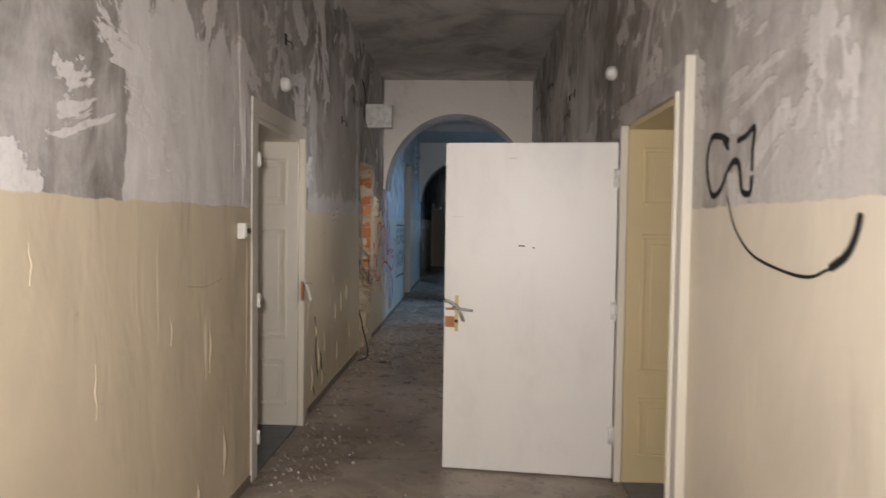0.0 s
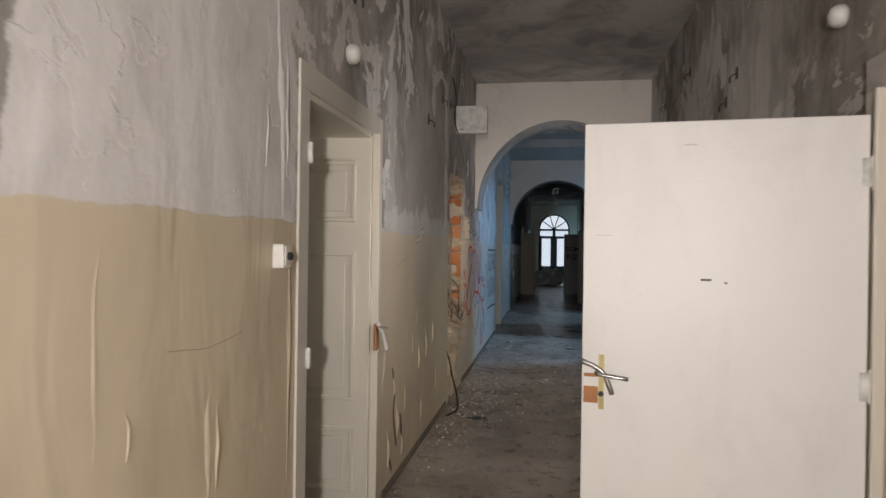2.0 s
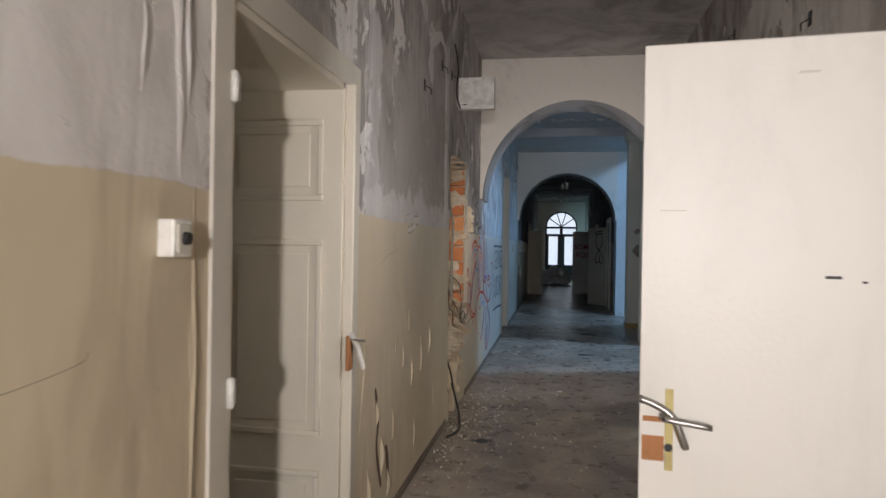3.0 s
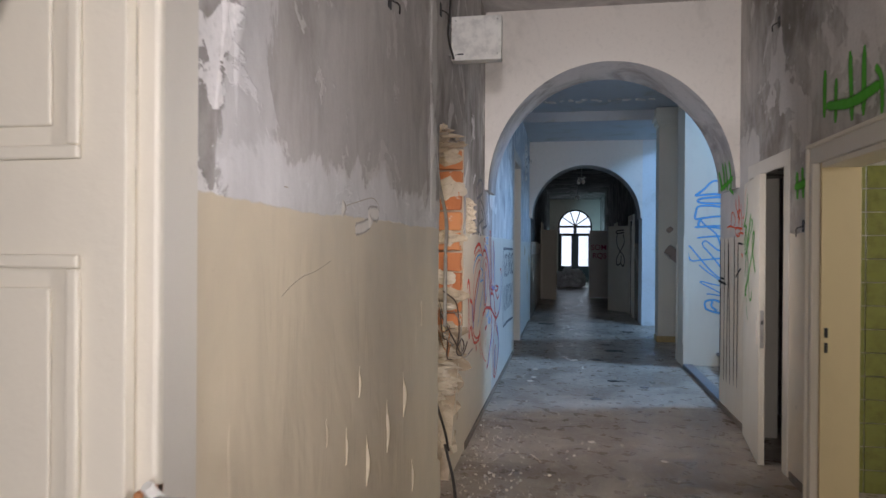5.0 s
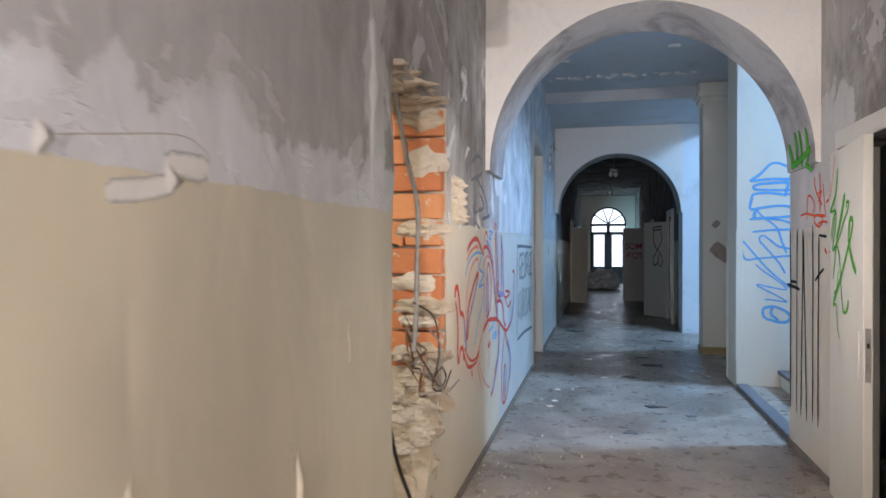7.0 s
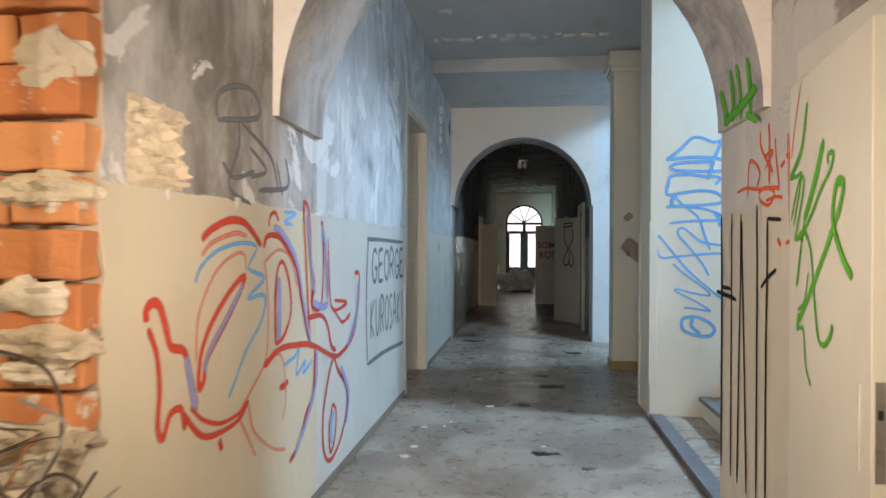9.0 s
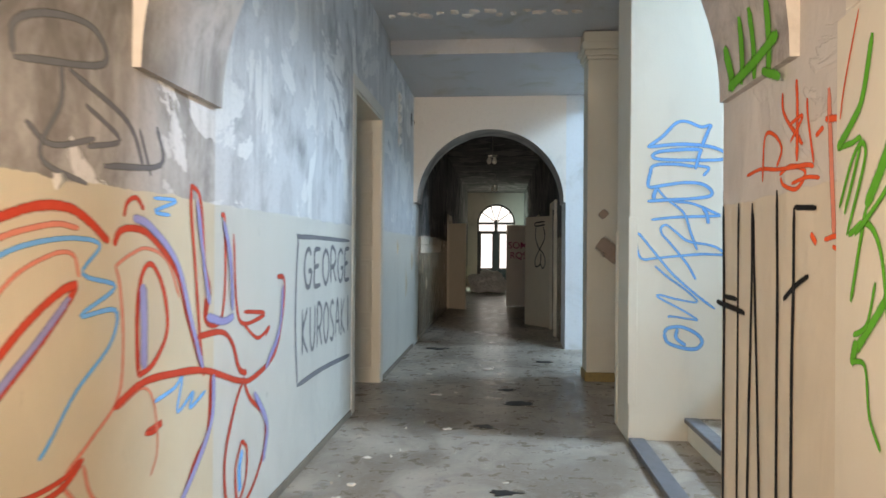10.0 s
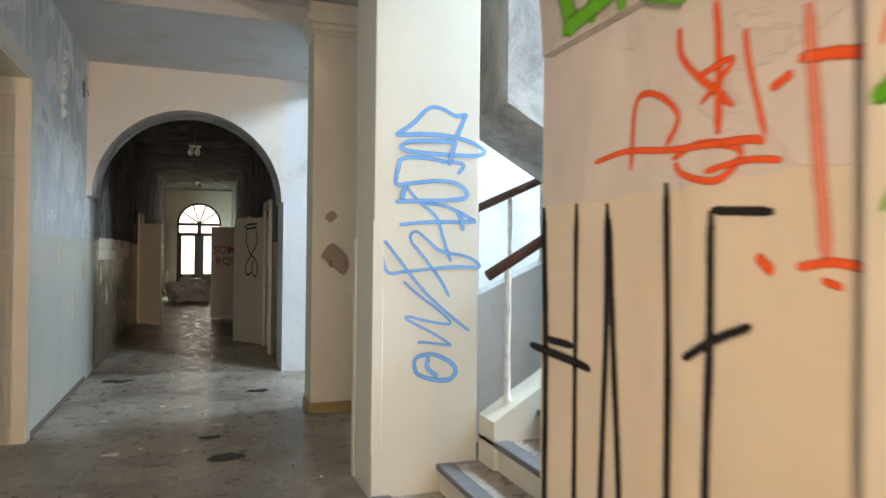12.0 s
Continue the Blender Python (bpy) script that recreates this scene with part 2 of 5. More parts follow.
M_BRICK = brick_material()
M_MORTAR = plaster("crumbled_mortar", (0.60, 0.50, 0.36), (0.36, 0.28, 0.19), 0.4, 0.65, 0.95, 0.03)
M_RENDER = plaster("clinging_render", (0.66, 0.58, 0.46), (0.50, 0.42, 0.31), 0.4, 0.65, 0.95, 0.02)
M_ROUGH = plaster("rough_plaster_patch", (0.60, 0.50, 0.36), (0.38, 0.29, 0.18), 0.4, 0.65, 0.95, 0.05)


def rubble_material():
    n = Nodes("plaster_crumbs", 0.9)
    n.colour(n.mix(n.island(), (0.3, 0.25, 0.2), (0.66, 0.62, 0.55)))
    return n.m


M_CRUMB = rubble_material()
M_TILE_G = plain("olive_wall_tile", (0.17, 0.175, 0.045), 0.2)
M_OCHRE = plaster("ochre_room_wall", (0.42, 0.33, 0.12), (0.28, 0.21, 0.07))
M_ROOM = plaster("dim_room_wall", (0.36, 0.33, 0.27), (0.22, 0.2, 0.17))
M_SHEET = plain("milky_plastic_sheet", (0.86, 0.88, 0.9), 0.35)
M_IRON = plain("dark_painted_door_wood", (0.03, 0.03, 0.032), 0.5)
M_STAIRWALL = plaster("stairwell_paint", (0.66, 0.68, 0.68), (0.52, 0.53, 0.5), 0.5, 0.75)


def glow(name, c, k):
    m = bpy.data.materials.new(name)
    m.use_nodes = True
    b = m.node_tree.nodes["Principled BSDF"]
    b.inputs["Base Color"].default_value = (0, 0, 0, 1)
    b.inputs["Emission Color"].default_value, b.inputs["Emission Strength"].default_value = (*c, 1), k
    return m


M_DAY = glow("bright_day_outside", (0.85, 0.94, 1.0), 1.15)


def glass_material():
    n = Nodes("frosted_glass", 0.25)
    n.b.inputs["Transmission Weight"].default_value = 1.0
    n.b.inputs["Base Color"].default_value = (0.95, 0.97, 1, 1)
    return n.m


M_GLASS = glass_material()

# ---------- helpers for meshes ----------


def part(name, bm, material, parent=None, label="", smooth=False):
    me = bpy.data.meshes.new(name)
    bmesh.ops.recalc_face_normals(bm, faces=bm.faces)
    bm.to_mesh(me)
    bm.free()
    if smooth:
        for p in me.polygons:
            p.use_smooth = True
    me.materials.append(material)
    ob = new(name, me)
    ob.parent = parent
    if label:
        ob["label"] = label
    return ob


def thing(name, label, category, group="", kind=""):
    return tagged(new(name), label, category, group, kind)


def cuboid(bm, x0, y0, z0, x1, y1, z1, bevel=0.0):
    m = Matrix.LocRotScale(((x0 + x1) / 2, (y0 + y1) / 2, (z0 + z1) / 2), None, (x1 - x0, y1 - y0, z1 - z0))
    vs = bmesh.ops.create_cube(bm, size=1, matrix=m)["verts"]
    if bevel:
        es = list({e for v in vs for e in v.link_edges})
        bmesh.ops.bevel(bm, geom=es, offset=bevel, segments=2, affect='EDGES', profile=0.5)
    return bm


def slab(x0, y0, z0, x1, y1, z1, bevel=0.0):
    return cuboid(bmesh.new(), x0, y0, z0, x1, y1, z1, bevel)


def tube(bm, pts, r, sides=8):
    """A round rod along the points."""
    pts = [Vector(p) for p in pts]
    rings = []
    for i, p in enumerate(pts):
        d = (pts[min(i + 1, len(pts) - 1)] - pts[max(i - 1, 0)]).normalized()
        q = d.to_track_quat('Z', 'Y')
        rings.append([bm.verts.new(p + q @ Vector((r * math.cos(2 * math.pi * k / sides), r * math.sin(2 * math.pi * k / sides), 0))) for k in range(sides)])
    for a, b in zip(rings, rings[1:]):
        for k in range(sides):
            bm.faces.new((a[k], a[(k + 1) % sides], b[(k + 1) % sides], b[k]))
    bm.faces.new(rings[0][::-1])
    bm.faces.new(rings[-1])
    return bm


def lathe(bm, profile, at, sides=16, axis='Z'):
    """A turned body: profile of (radius, height)."""
    q = {'Z': Matrix(), 'X': Matrix.Rotation(math.pi / 2, 4, 'Y'), 'Y': Matrix.Rotation(-math.pi / 2, 4, 'X')}[axis]
    rings = [[bm.verts.new(Vector(at) + q @ Vector((r * math.cos(2 * math.pi * k / sides), r * math.sin(2 * math.pi * k / sides), h))) for k in range(sides)] for r, h in profile]
    for a, b in zip(rings, rings[1:]):
        for k in range(sides):
            bm.faces.new((a[k], a[(k + 1) % sides], b[(k + 1) % sides], b[k]))
    bm.faces.new(rings[0][::-1])
    bm.faces.new(rings[-1])
    return bm


def smooth_line(pts, n=5):
    """A rounded line through the points."""
    p = [Vector(q) for q in pts]
    p = [p[0] * 2 - p[1], *p, p[-1] * 2 - p[-2]]
    out = []
    for a, b, c, d in zip(p, p[1:], p[2:], p[3:]):
        for i in range(n):
            t = i / n
            out.append(0.5 * (2 * b + (c - a) * t + (2 * a - 5 * b + 4 * c - d) * t * t + (3 * b - a - 3 * c + d) * t ** 3))
    return out + [p[-2]]


def structure(name, bm, material, label=""):
    return tagged(part(name, bm, material), label or name.replace("_", " "), "", "", "structure")


def wall_along_y(name, material, x0, x1, y0, y1, z1, holes, label):
    """A wall from y0 to y1, with openings (ya, yb, za, zb) cut through it."""
    bm = bmesh.new()
    y = y0
    for ya, yb, za, zb in sorted(holes):
        if ya > y:
            cuboid(bm, x0, y, 0, x1, ya, z1)
        cuboid(bm, x0, ya, zb, x1, yb, z1)
        if za > 0:
            cuboid(bm, x0, ya, 0, x1, yb, za)
        y = yb
    if y < y1:
        cuboid(bm, x0, y, 0, x1, y1, z1)
    return structure(name, bm, material, label)


# ---------- the large structure ----------
LX, RX = -0.98, 1.285          # the corridor's two wall faces
LT, RT = LX - 0.31, RX + 0.22  # their backs
Z1, Z2 = 3.77, 3.92            # ceilings: corridor, stair hall
ARCH_F, ARCH_B = 11.4, 12.1    # first arch, front and back
A2_F, A2_B = 19.2, 19.85       # second arch
END = 36.5
L_DOOR, N_DOOR = (5.11, 6.16), (15.1, 16.45)
R_DOOR1, R_DOOR2, R_DOOR3 = (4.12, 5.17), (8.45, 9.48), (10.14, 11.06)

structure("floor", slab(-4.5, -3.3, -0.12, 6.5, END + 3, 0), M_FLOOR, "dusty scuffed grey-brown terrazzo floor with crumbs")
LTK = LX - 0.62
TWO_TONE = "two-tone wall, beige oil-paint dado under stained grey plaster"
wall_along_y("wall_left_1", M_WALL, LTK, LX, -3, 7.2, Z1 + 0.3, [(*L_DOOR, 0, 2.22)], TWO_TONE)
wall_along_y("wall_left_3", M_HALL, LTK, LX, ARCH_B, A2_B, Z2 + 0.2, [(*N_DOOR, 0, 2.9)], "whitish stair hall wall with dark damp streaks")
wall_along_y("wall_left_4", M_FAR_DIMMED, LT, LX, A2_B, END + 0.3, Z1 + 0.3, [(25.9, 26.8, 0, 2.2), (33.3, 34.8, 0, 2.4)], "dark two-tone wall of the far corridor")
wall_along_y("wall_right_1", M_WALLR, RX, RT, -3, 12.15, Z1 + 0.3, [(*R_DOOR1, 0, 2.2), (*R_DOOR2, 0, 2.08), (*R_DOOR3, 0, 2.14)], TWO_TONE)
wall_along_y("wall_right_4", M_FAR_DIMMED, RX, RT, A2_B, END + 0.3, Z1 + 0.3, [(20.8, 21.7, 0, 2.2), (25.75, 26.7, 0, 2.2)], "dark two-tone wall of the far corridor")
structure("wall_behind", slab(LT, -3.25, 0, RT, -3, Z1 + 0.3), M_WALL, "plain wall behind the start of the walk")
structure("ceiling", slab(LT, -3, Z1, RT, ARCH_F + 0.1, Z1 + 0.2), M_CEIL, "stained grey plaster ceiling")
structure("ceiling_hall", slab(LT, ARCH_F + 0.1, Z2, 2.05, 17.0, Z2 + 0.3), M_HCEIL, "white peeling ceiling over the stair hall")
structure("ceiling_hall_low", slab(LT, 17.0, 3.75, 2.05, A2_B, Z2 + 0.3), M_HCEIL, "white ceiling dropped behind a beam")
structure("ceiling_far", slab(LT, A2_B, Z1, RT, END + 0.3, Z1 + 0.2), M_FAR_DIMMED, "stained ceiling of the far corridor, its gloom painted into the colour")


def ragged_wall(name, edge, x0, x1, label, axis_far):
    """A wall piece whose broken edge follows the line edge(z) from the floor to 2.3 m; axis_far is its sound end."""
    bm = bmesh.new()
    zs = [i * 0.045 for i in range(52)]
    cols = []
    for z in zs:
        y = edge(z)
        j = 0.018 * noise.noise((z * 9, axis_far, 0.3))
        k = 0.03 * noise.noise((z * 14, axis_far, 4.0))
        cols.append([bm.verts.new(v) for v in ((x1, axis_far, z), (x1, y + j, z), ((x0 + x1) / 2, y + k, z), (x0, y - j, z), (x0, axis_far, z))])
    for a, b in zip(cols, cols[1:]):
        for i in range(4):
            f = bm.faces.new((a[i], a[i + 1], b[i + 1], b[i]))
            f.material_index = 1 if i in (1, 2) else 0
    ob = structure(name, bm, M_WALL, label)
    ob.data.materials.append(M_MORTAR)
    return ob


def left_break(z):
    return 9.1 + 0.035 * noise.noise((z * 3, 2.0, 7.0)) + (0.1 if z < 0.25 else 0.0)


def right_break(z):
    return (10.09 if z > 0.95 else 10.09 - 0.62 * (0.95 - z) ** 0.8) + 0.02 * noise.noise((z * 4, 8.0, 1.0))


ragged_wall("wall_left_2", left_break, LT, LX, "beige dado wall ending in a broken ragged edge", 7.2)
ragged_wall("wall_left_5", right_break, LT, LX, "beige dado wall with a broken edge beside the arch", ARCH_B)
structure("wall_left_6", slab(LT, 7.2, 2.295, LX, ARCH_B, Z1 + 0.3), M_WALL, "stained grey plaster over the broken hole")


def arch_wall(name, y0, y1, ztop, spring, radius, cx, label, rise=1.0, material=None):
    """A cross wall with a round-headed opening, flush with the side walls below its springing."""
    seg = 40
    bm = bmesh.new()
    prof = [(LX, spring)] + [(cx - radius * math.cos(math.pi * i / seg), spring + rise * radius * math.sin(math.pi * i / seg)) for i in range(seg + 1)] + [(RX, spring)]
    loops = []
    for y in (y0, y1):
        loops.append(([bm.verts.new((x, y, z)) for x, z in prof], [bm.verts.new((x, y, ztop)) for x, z in prof]))
    (a, at), (b, bt) = loops
    for i in range(len(prof) - 1):
        bm.faces.new((a[i], a[i + 1], at[i + 1], at[i]))
        bm.faces.new((b[i], bt[i], bt[i + 1], b[i + 1]))
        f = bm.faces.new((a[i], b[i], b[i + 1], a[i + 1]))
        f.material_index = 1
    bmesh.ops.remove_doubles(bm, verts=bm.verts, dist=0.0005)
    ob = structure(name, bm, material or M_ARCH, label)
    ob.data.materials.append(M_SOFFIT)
    return ob


arch_wall("arch_wall_1", ARCH_F, ARCH_B, Z2 + 0.1, 2.1, 1.1, 0.153, "pale plaster cross wall with a round arch, dirty soffit", 1.06)
arch_wall("arch_wall_2", A2_F, A2_B, Z2 + 0.1, 2.17, 1.09, 0.165, "pale plaster cross wall with a round arch")

structure("pier", slab(1.3, 14.35, 0, 1.99, 14.89, Z2, 0.008), M_PIER, "cream painted pier between the stair openings")
structure("stair_core_wall", slab(2.0, 14.895, 0, 2.2, 17.14, Z2 + 0.3), M_STAIRWALL, "plain pale wall between two stair flights")
structure("stairwell_wall_back", slab(6.1, 11.9, 0, 6.3, 20.0, 8), M_STAIRWALL, "pale stairwell wall")
structure("stairwell_wall_near", slab(RT, 11.9, 0, 6.1, 12.148, 8), M_STAIRWALL, "pale stairwell wall")
structure("stairwell_wall_far", slab(RX, A2_F + 0.003, 0, 6.1, A2_B - 0.003, 8), M_STAIRWALL, "pale stairwell wall")
structure("stairwell_wall_top", slab(2.06, 12.15, Z2, 2.2, A2_F, 8), M_STAIRWALL, "pale stairwell wall over the hall openings")
structure("ceiling_stairwell", slab(2.06, 11.9, 8, 6.3, 20.0, 8.2), M_STAIRWALL, "pale stairwell ceiling")
# sloping underside of the upper flight; its shade is painted with darker soffit plaster
bm = bmesh.new()
vs = [bm.verts.new(v) for v in ((2.21, 14.4, 2.53), (5.0, 14.4, 0.95), (5.0, 15.3, 0.95), (2.21, 15.3, 2.53), (2.21, 14.4, 4.3), (5.0, 14.4, 3.0), (5.0, 15.3, 3.0), (2.21, 15.3, 4.3))]
for q in ((0, 1, 2, 3), (7, 6, 5, 4), (0, 4, 5, 1), (1, 5, 6, 2), (2, 6, 7, 3), (3, 7, 4, 0)):
    bm.faces.new([vs[i] for i in q])
structure("upper_flight", bm, M_SOFFIT, "underside of the upper stair flight, shade painted in as darker plaster")

# pilaster with moulded capital
pil = structure("pilaster", slab(1.29, 16.78, 0.1, 1.75, 17.15, 3.6, 0.006), M_PIER, "cream pilaster with a moulded capital")
for g, z0, z1 in ((0.02, 3.6, 3.64), (0.045, 3.64, 3.7), (0.075, 3.7, 3.78), (0.055, 3.78, 3.9)):
    part("capital_moulding", slab(1.29 - g, 16.78 - g, z0, 1.75, 17.15, z1, 0.008), M_PIER, pil)
structure("baseboard_pilaster", slab(1.275, 16.765, 0, 1.76, 17.16, 0.1, 0.006), plain("ochre_skirting", (0.36, 0.26, 0.1), 0.5), "ochre painted skirting round the pilaster")
structure("trim_pier", slab(1.292, 14.35 - 0.012, 0.3, 1.36, 14.349, 1.72, 0.004), M_PIER, "thin corner board on the pier")
structure("trim_pier_back", slab(1.288, 14.82, 0.02, 1.2995, 14.892, 1.62, 0.003), M_PIER, "thin corner board on the pier")

# far end wall with arched opening
EC, ER, ES = 0.17, 0.76, 2.55
arch_wall("wall_end_top", END, END + 0.3, Z1 + 0.05, ES, ER, EC, "grey end wall with an arched doorway", 1.0, M_ARCH)
structure("wall_end_1", slab(LX, END, 0, EC - ER, END + 0.3, ES), M_ARCH, "grey end wall beside the far door")
structure("wall_end_2", slab(EC + ER, END, 0, RX, END + 0.3, ES), M_ARCH, "grey end wall beside the far door")
structure("backdrop", slab(EC - 3, END + 2.6, -0.1, EC + 3, END + 2.7, 6), M_DAY, "bright daylight outside the far door")

# side rooms, closed round
for nm, a in (("room_left_back", (-4.5, -3.3, 0, -4.4, 36.3, 3.3)), ("room_left_last", (-4.4, 36.2, 0, LT, 36.3, 3.3)), ("room_left_split", (-4.4, 7.3, 0, LTK, 7.4, 3.3)), ("room_left_split_2", (-4.4, 11.9, 0, LT, 12.0, 3.3)),
              ("room_left_far", (-4.4, 19.0, 0, LT, 19.1, 3.3)), ("room_left_end", (-4.4, 27, 0, LT, 27.1, 3.3)), ("room_left_front", (-4.4, -3.3, 0, LTK, -3.2, 3.3)),
              ("room_right_back", (4.4, -3.3, 0, 4.5, 11.88, 3.3)), ("room_right_split", (RT, 7.0, 0, 4.4, 7.1, 3.3)), ("room_right_split_2", (RT, 9.8, 0, 4.4, 9.9, 3.3)),
              ("room_right_front", (RT, -3.3, 0, 4.4, -3.2, 3.3)), ("room_right_far", (3.6, 20.0, 0, 3.7, 28, 3.3)), ("room_right_end", (RT, 28, 0, 3.6, 28.1, 3.3))):
    structure("wall_" + nm, slab(*a), M_ROOM, "dim plastered wall of a side room")
structure("ceiling_rooms_left", slab(-4.5, -3.3, 3.3, LT, 36.3, 3.45), M_ROOM, "dim ceiling of the side rooms")
structure("ceiling_rooms_right", slab(RT, -3.3, 3.3, 4.5, 11.89, 3.45), M_ROOM, "dim ceiling of the side rooms")
structure("ceiling_rooms_far", slab(RT, 20.01, 3.3, 3.7, 28.1, 3.45), M_ROOM, "dim ceiling of the side rooms")
structure("wall_ochre", slab(-2.5, 7.41, 0.9, -2.4, 11.89, 3.3), M_OCHRE, "ochre painted wall inside the broken room")
structure("wall_ochre_base", slab(-2.5, 7.41, 0, -2.38, 11.89, 0.9), M_ROOM, "dirty lower wall inside the broken room")

# skirtings
M_SKIRT = plain("worn_skirting", (0.2, 0.16, 0.12), 0.6)
for i, (x0, x1, y0, y1) in enumerate(((LX, LX + 0.012, -3, 4.98), (LX, LX + 0.012, 6.45, 9.0), (LX, LX + 0.012, 10.2, 14.95), (LX, LX + 0.012, 16.6, 19.2), (RX - 0.012, RX, -3, 3.98), (RX - 0.012, RX, 5.3, 8.3),
                                      (RX - 0.012, RX, 9.62, 9.98), (RX - 0.012, RX, 11.2, 12.15), (LX, LX + 0.012, 19.86, 36.4))):
    structure(f"baseboard_{i + 1}", slab(x0, y0, 0, x1, y1, 0.055, 0.003), M_SKIRT, "worn dark skirting")

# ---------- doors ----------


def panelled_jamb(door, y, x0, x1, ztop, face, rows=((0.17, 0.54), (0.69, 1.54), (1.71, 2.06)), mat=None):
    """A door reveal lined with framed panels, on the side of the opening at y; face -1 looks back along the walk."""
    jamb = part("jamb_lining", slab(x0, min(y, y + face * 0.03), 0, x1, max(y, y + face * 0.03), ztop, 0.003), mat or M_CREAM, door)
    f = y + face * 0.03
    m = 0.085
    for z0, z1 in rows:
        bm = bmesh.new()
        for a, b, c, d in ((x0 + m, x1 - m, z0, z0 + 0.025), (x0 + m, x1 - m, z1 - 0.025, z1), (x0 + m, x0 + m + 0.025, z0 + 0.025, z1 - 0.025), (x1 - m - 0.025, x1 - m, z0 + 0.025, z1 - 0.025)):
            cuboid(bm, a, min(f, f + face * 0.014), c, b, max(f, f + face * 0.014), d, 0.005)
        cuboid(bm, x0 + m + 0.06, min(f, f + face * 0.008), z0 + 0.06, x1 - m - 0.06, max(f, f + face * 0.008), z1 - 0.06, 0.004)
        part("panel", bm, mat or M_CREAM, jamb)
    return jamb


def casing(door, x, side, y0, y1, z1, w=0.12, w2=None, beads=True, head=None, bead_sides=(0, 1, 2, 3, 4), thick=0.028):
    """Architrave round an opening on a wall face at x; side: +1 stands proud to +x."""
    w2 = w2 or w
    a, b = sorted((x - side * 0.01, x + side * (thick if beads else 0.008)))
    c, d = sorted((x, x + side * 0.045))
    e = 0.022
    part("post", slab(a, y0 - w, 0, b, y0, z1, 0.004), M_CASING, door)
    part("post", slab(a, y1, 0, b, y1 + w2, z1, 0.004), M_CASING, door)
    part("head", slab(a, y0 - w, z1, b, y1 + w2, z1 + w, 0.004), head or M_CASING, door)
    all_beads = ((y0 - w - e, y0 - w, 0, z1 + w), (y1 + w2, y1 + w2 + e, 0, z1 + w), (y0 - w - e, y1 + w2 + e, z1 + w, z1 + w + e), (y0 - e, y0 + 0.004, 0, z1), (y1 - 0.004, y1 + e, 0, z1))
    for p, q, r, s in [all_beads[i] for i in bead_sides] if beads else ():
        part("bead", slab(c, p, r, d, q, s, 0.007), M_CREAM, door)


def hinge_on(door, x, y, z, name="hinge"):
    bm = bmesh.new()
    lathe(bm, [(0.004, -0.045), (0.011, -0.04), (0.011, 0.04), (0.004, 0.045)], (x, y, z), 10)
    cuboid(bm, x - 0.004, y, z - 0.035, x + 0.004, y + 0.03, z + 0.035)
    return part(name, bm, M_PLASTIC, door, "white painted steel hinge", True)


def frame_thing(name, label):
    return tagged(new(name), label, "door frame", "", "structure")


d = frame_thing("door_1", "cream door frame with panelled reveal, leaf gone")
casing(d, LX, 1, *L_DOOR, 2.22, 0.11, 0.19, bead_sides=(4,), thick=0.011)
panelled_jamb(d, L_DOOR[1], LTK, LX, 2.2, -1)
panelled_jamb(d, L_DOOR[0], LTK, LX, 2.2, 1)
part("head_lining", slab(LTK, L_DOOR[0] + 0.03, 2.19, LX, L_DOOR[1] - 0.03, 2.22, 0.003), M_CREAM, d)
part("threshold", slab(LTK, L_DOOR[0] + 0.03, 0, LX, L_DOOR[1] - 0.03, 0.015, 0.004), M_STONE, d, "grey stone threshold")
for z in (1.96, 1.1, 0.25):
    hinge_on(d, LX + 0.02, L_DOOR[0] - 0.014, z)

d = frame_thing("door_2", "cream door frame with panelled reveal behind the white door")
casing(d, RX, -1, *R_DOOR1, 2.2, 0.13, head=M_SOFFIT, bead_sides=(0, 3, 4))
panelled_jamb(d, R_DOOR1[1], RX, RX + 0.75, 2.18, -1, mat=M_REVEAL)
panelled_jamb(d, R_DOOR1[0], RX, RX + 0.75, 2.18, 1, mat=M_REVEAL)
part("head_lining", slab(RX, R_DOOR1[0] + 0.03, 2.17, RX + 0.75, R_DOOR1[1] - 0.03, 2.2, 0.003), M_REVEAL, d)
part("threshold", slab(RX, R_DOOR1[0] + 0.03, 0, RX + 0.75, R_DOOR1[1] - 0.03, 0.015, 0.004), M_STONE, d, "grey stone threshold")

d = frame_thing("door_3", "cream door frame opening to a green tiled room")
casing(d, RX, -1, *R_DOOR2, 2.08, 0.1)
panelled_jamb(d, R_DOOR2[1], RX, RT, 2.08, -1, (), M_REVEAL)
panelled_jamb(d, R_DOOR2[0], RX, RT, 2.08, 1, ())
part("head_lining", slab(RX, R_DOOR2[0] + 0.03, 2.05, RT, R_DOOR2[1] - 0.03, 2.08, 0.003), M_CREAM, d)
for z in (1.06, 0.97):
    part("strike_plate", slab(RX + 0.02, R_DOOR2[1] - 0.035, z - 0.03, RX + 0.04, R_DOOR2[1] - 0.03, z + 0.03, 0.002), M_DARK, d)
d = frame_thing("door_4", "cream door frame beside the first arch")
casing(d, RX, -1, *R_DOOR3, 2.14, 0.11, 0.035, False)
panelled_jamb(d, R_DOOR3[1], RX + 0.05, RT, 2.14, -1, ())
panelled_jamb(d, R_DOOR3[0], RX, RT, 2.14, 1, ())
d = frame_thing("door_5", "tall cream door frame with panelled reveal in the hall")
casing(d, LX, 1, *N_DOOR, 2.9, 0.12, beads=False)
panelled_jamb(d, N_DOOR[1], LTK, LX, 2.88, -1, ((0.15, 0.6), (0.75, 1.35), (1.5, 2.1), (2.25, 2.75)))
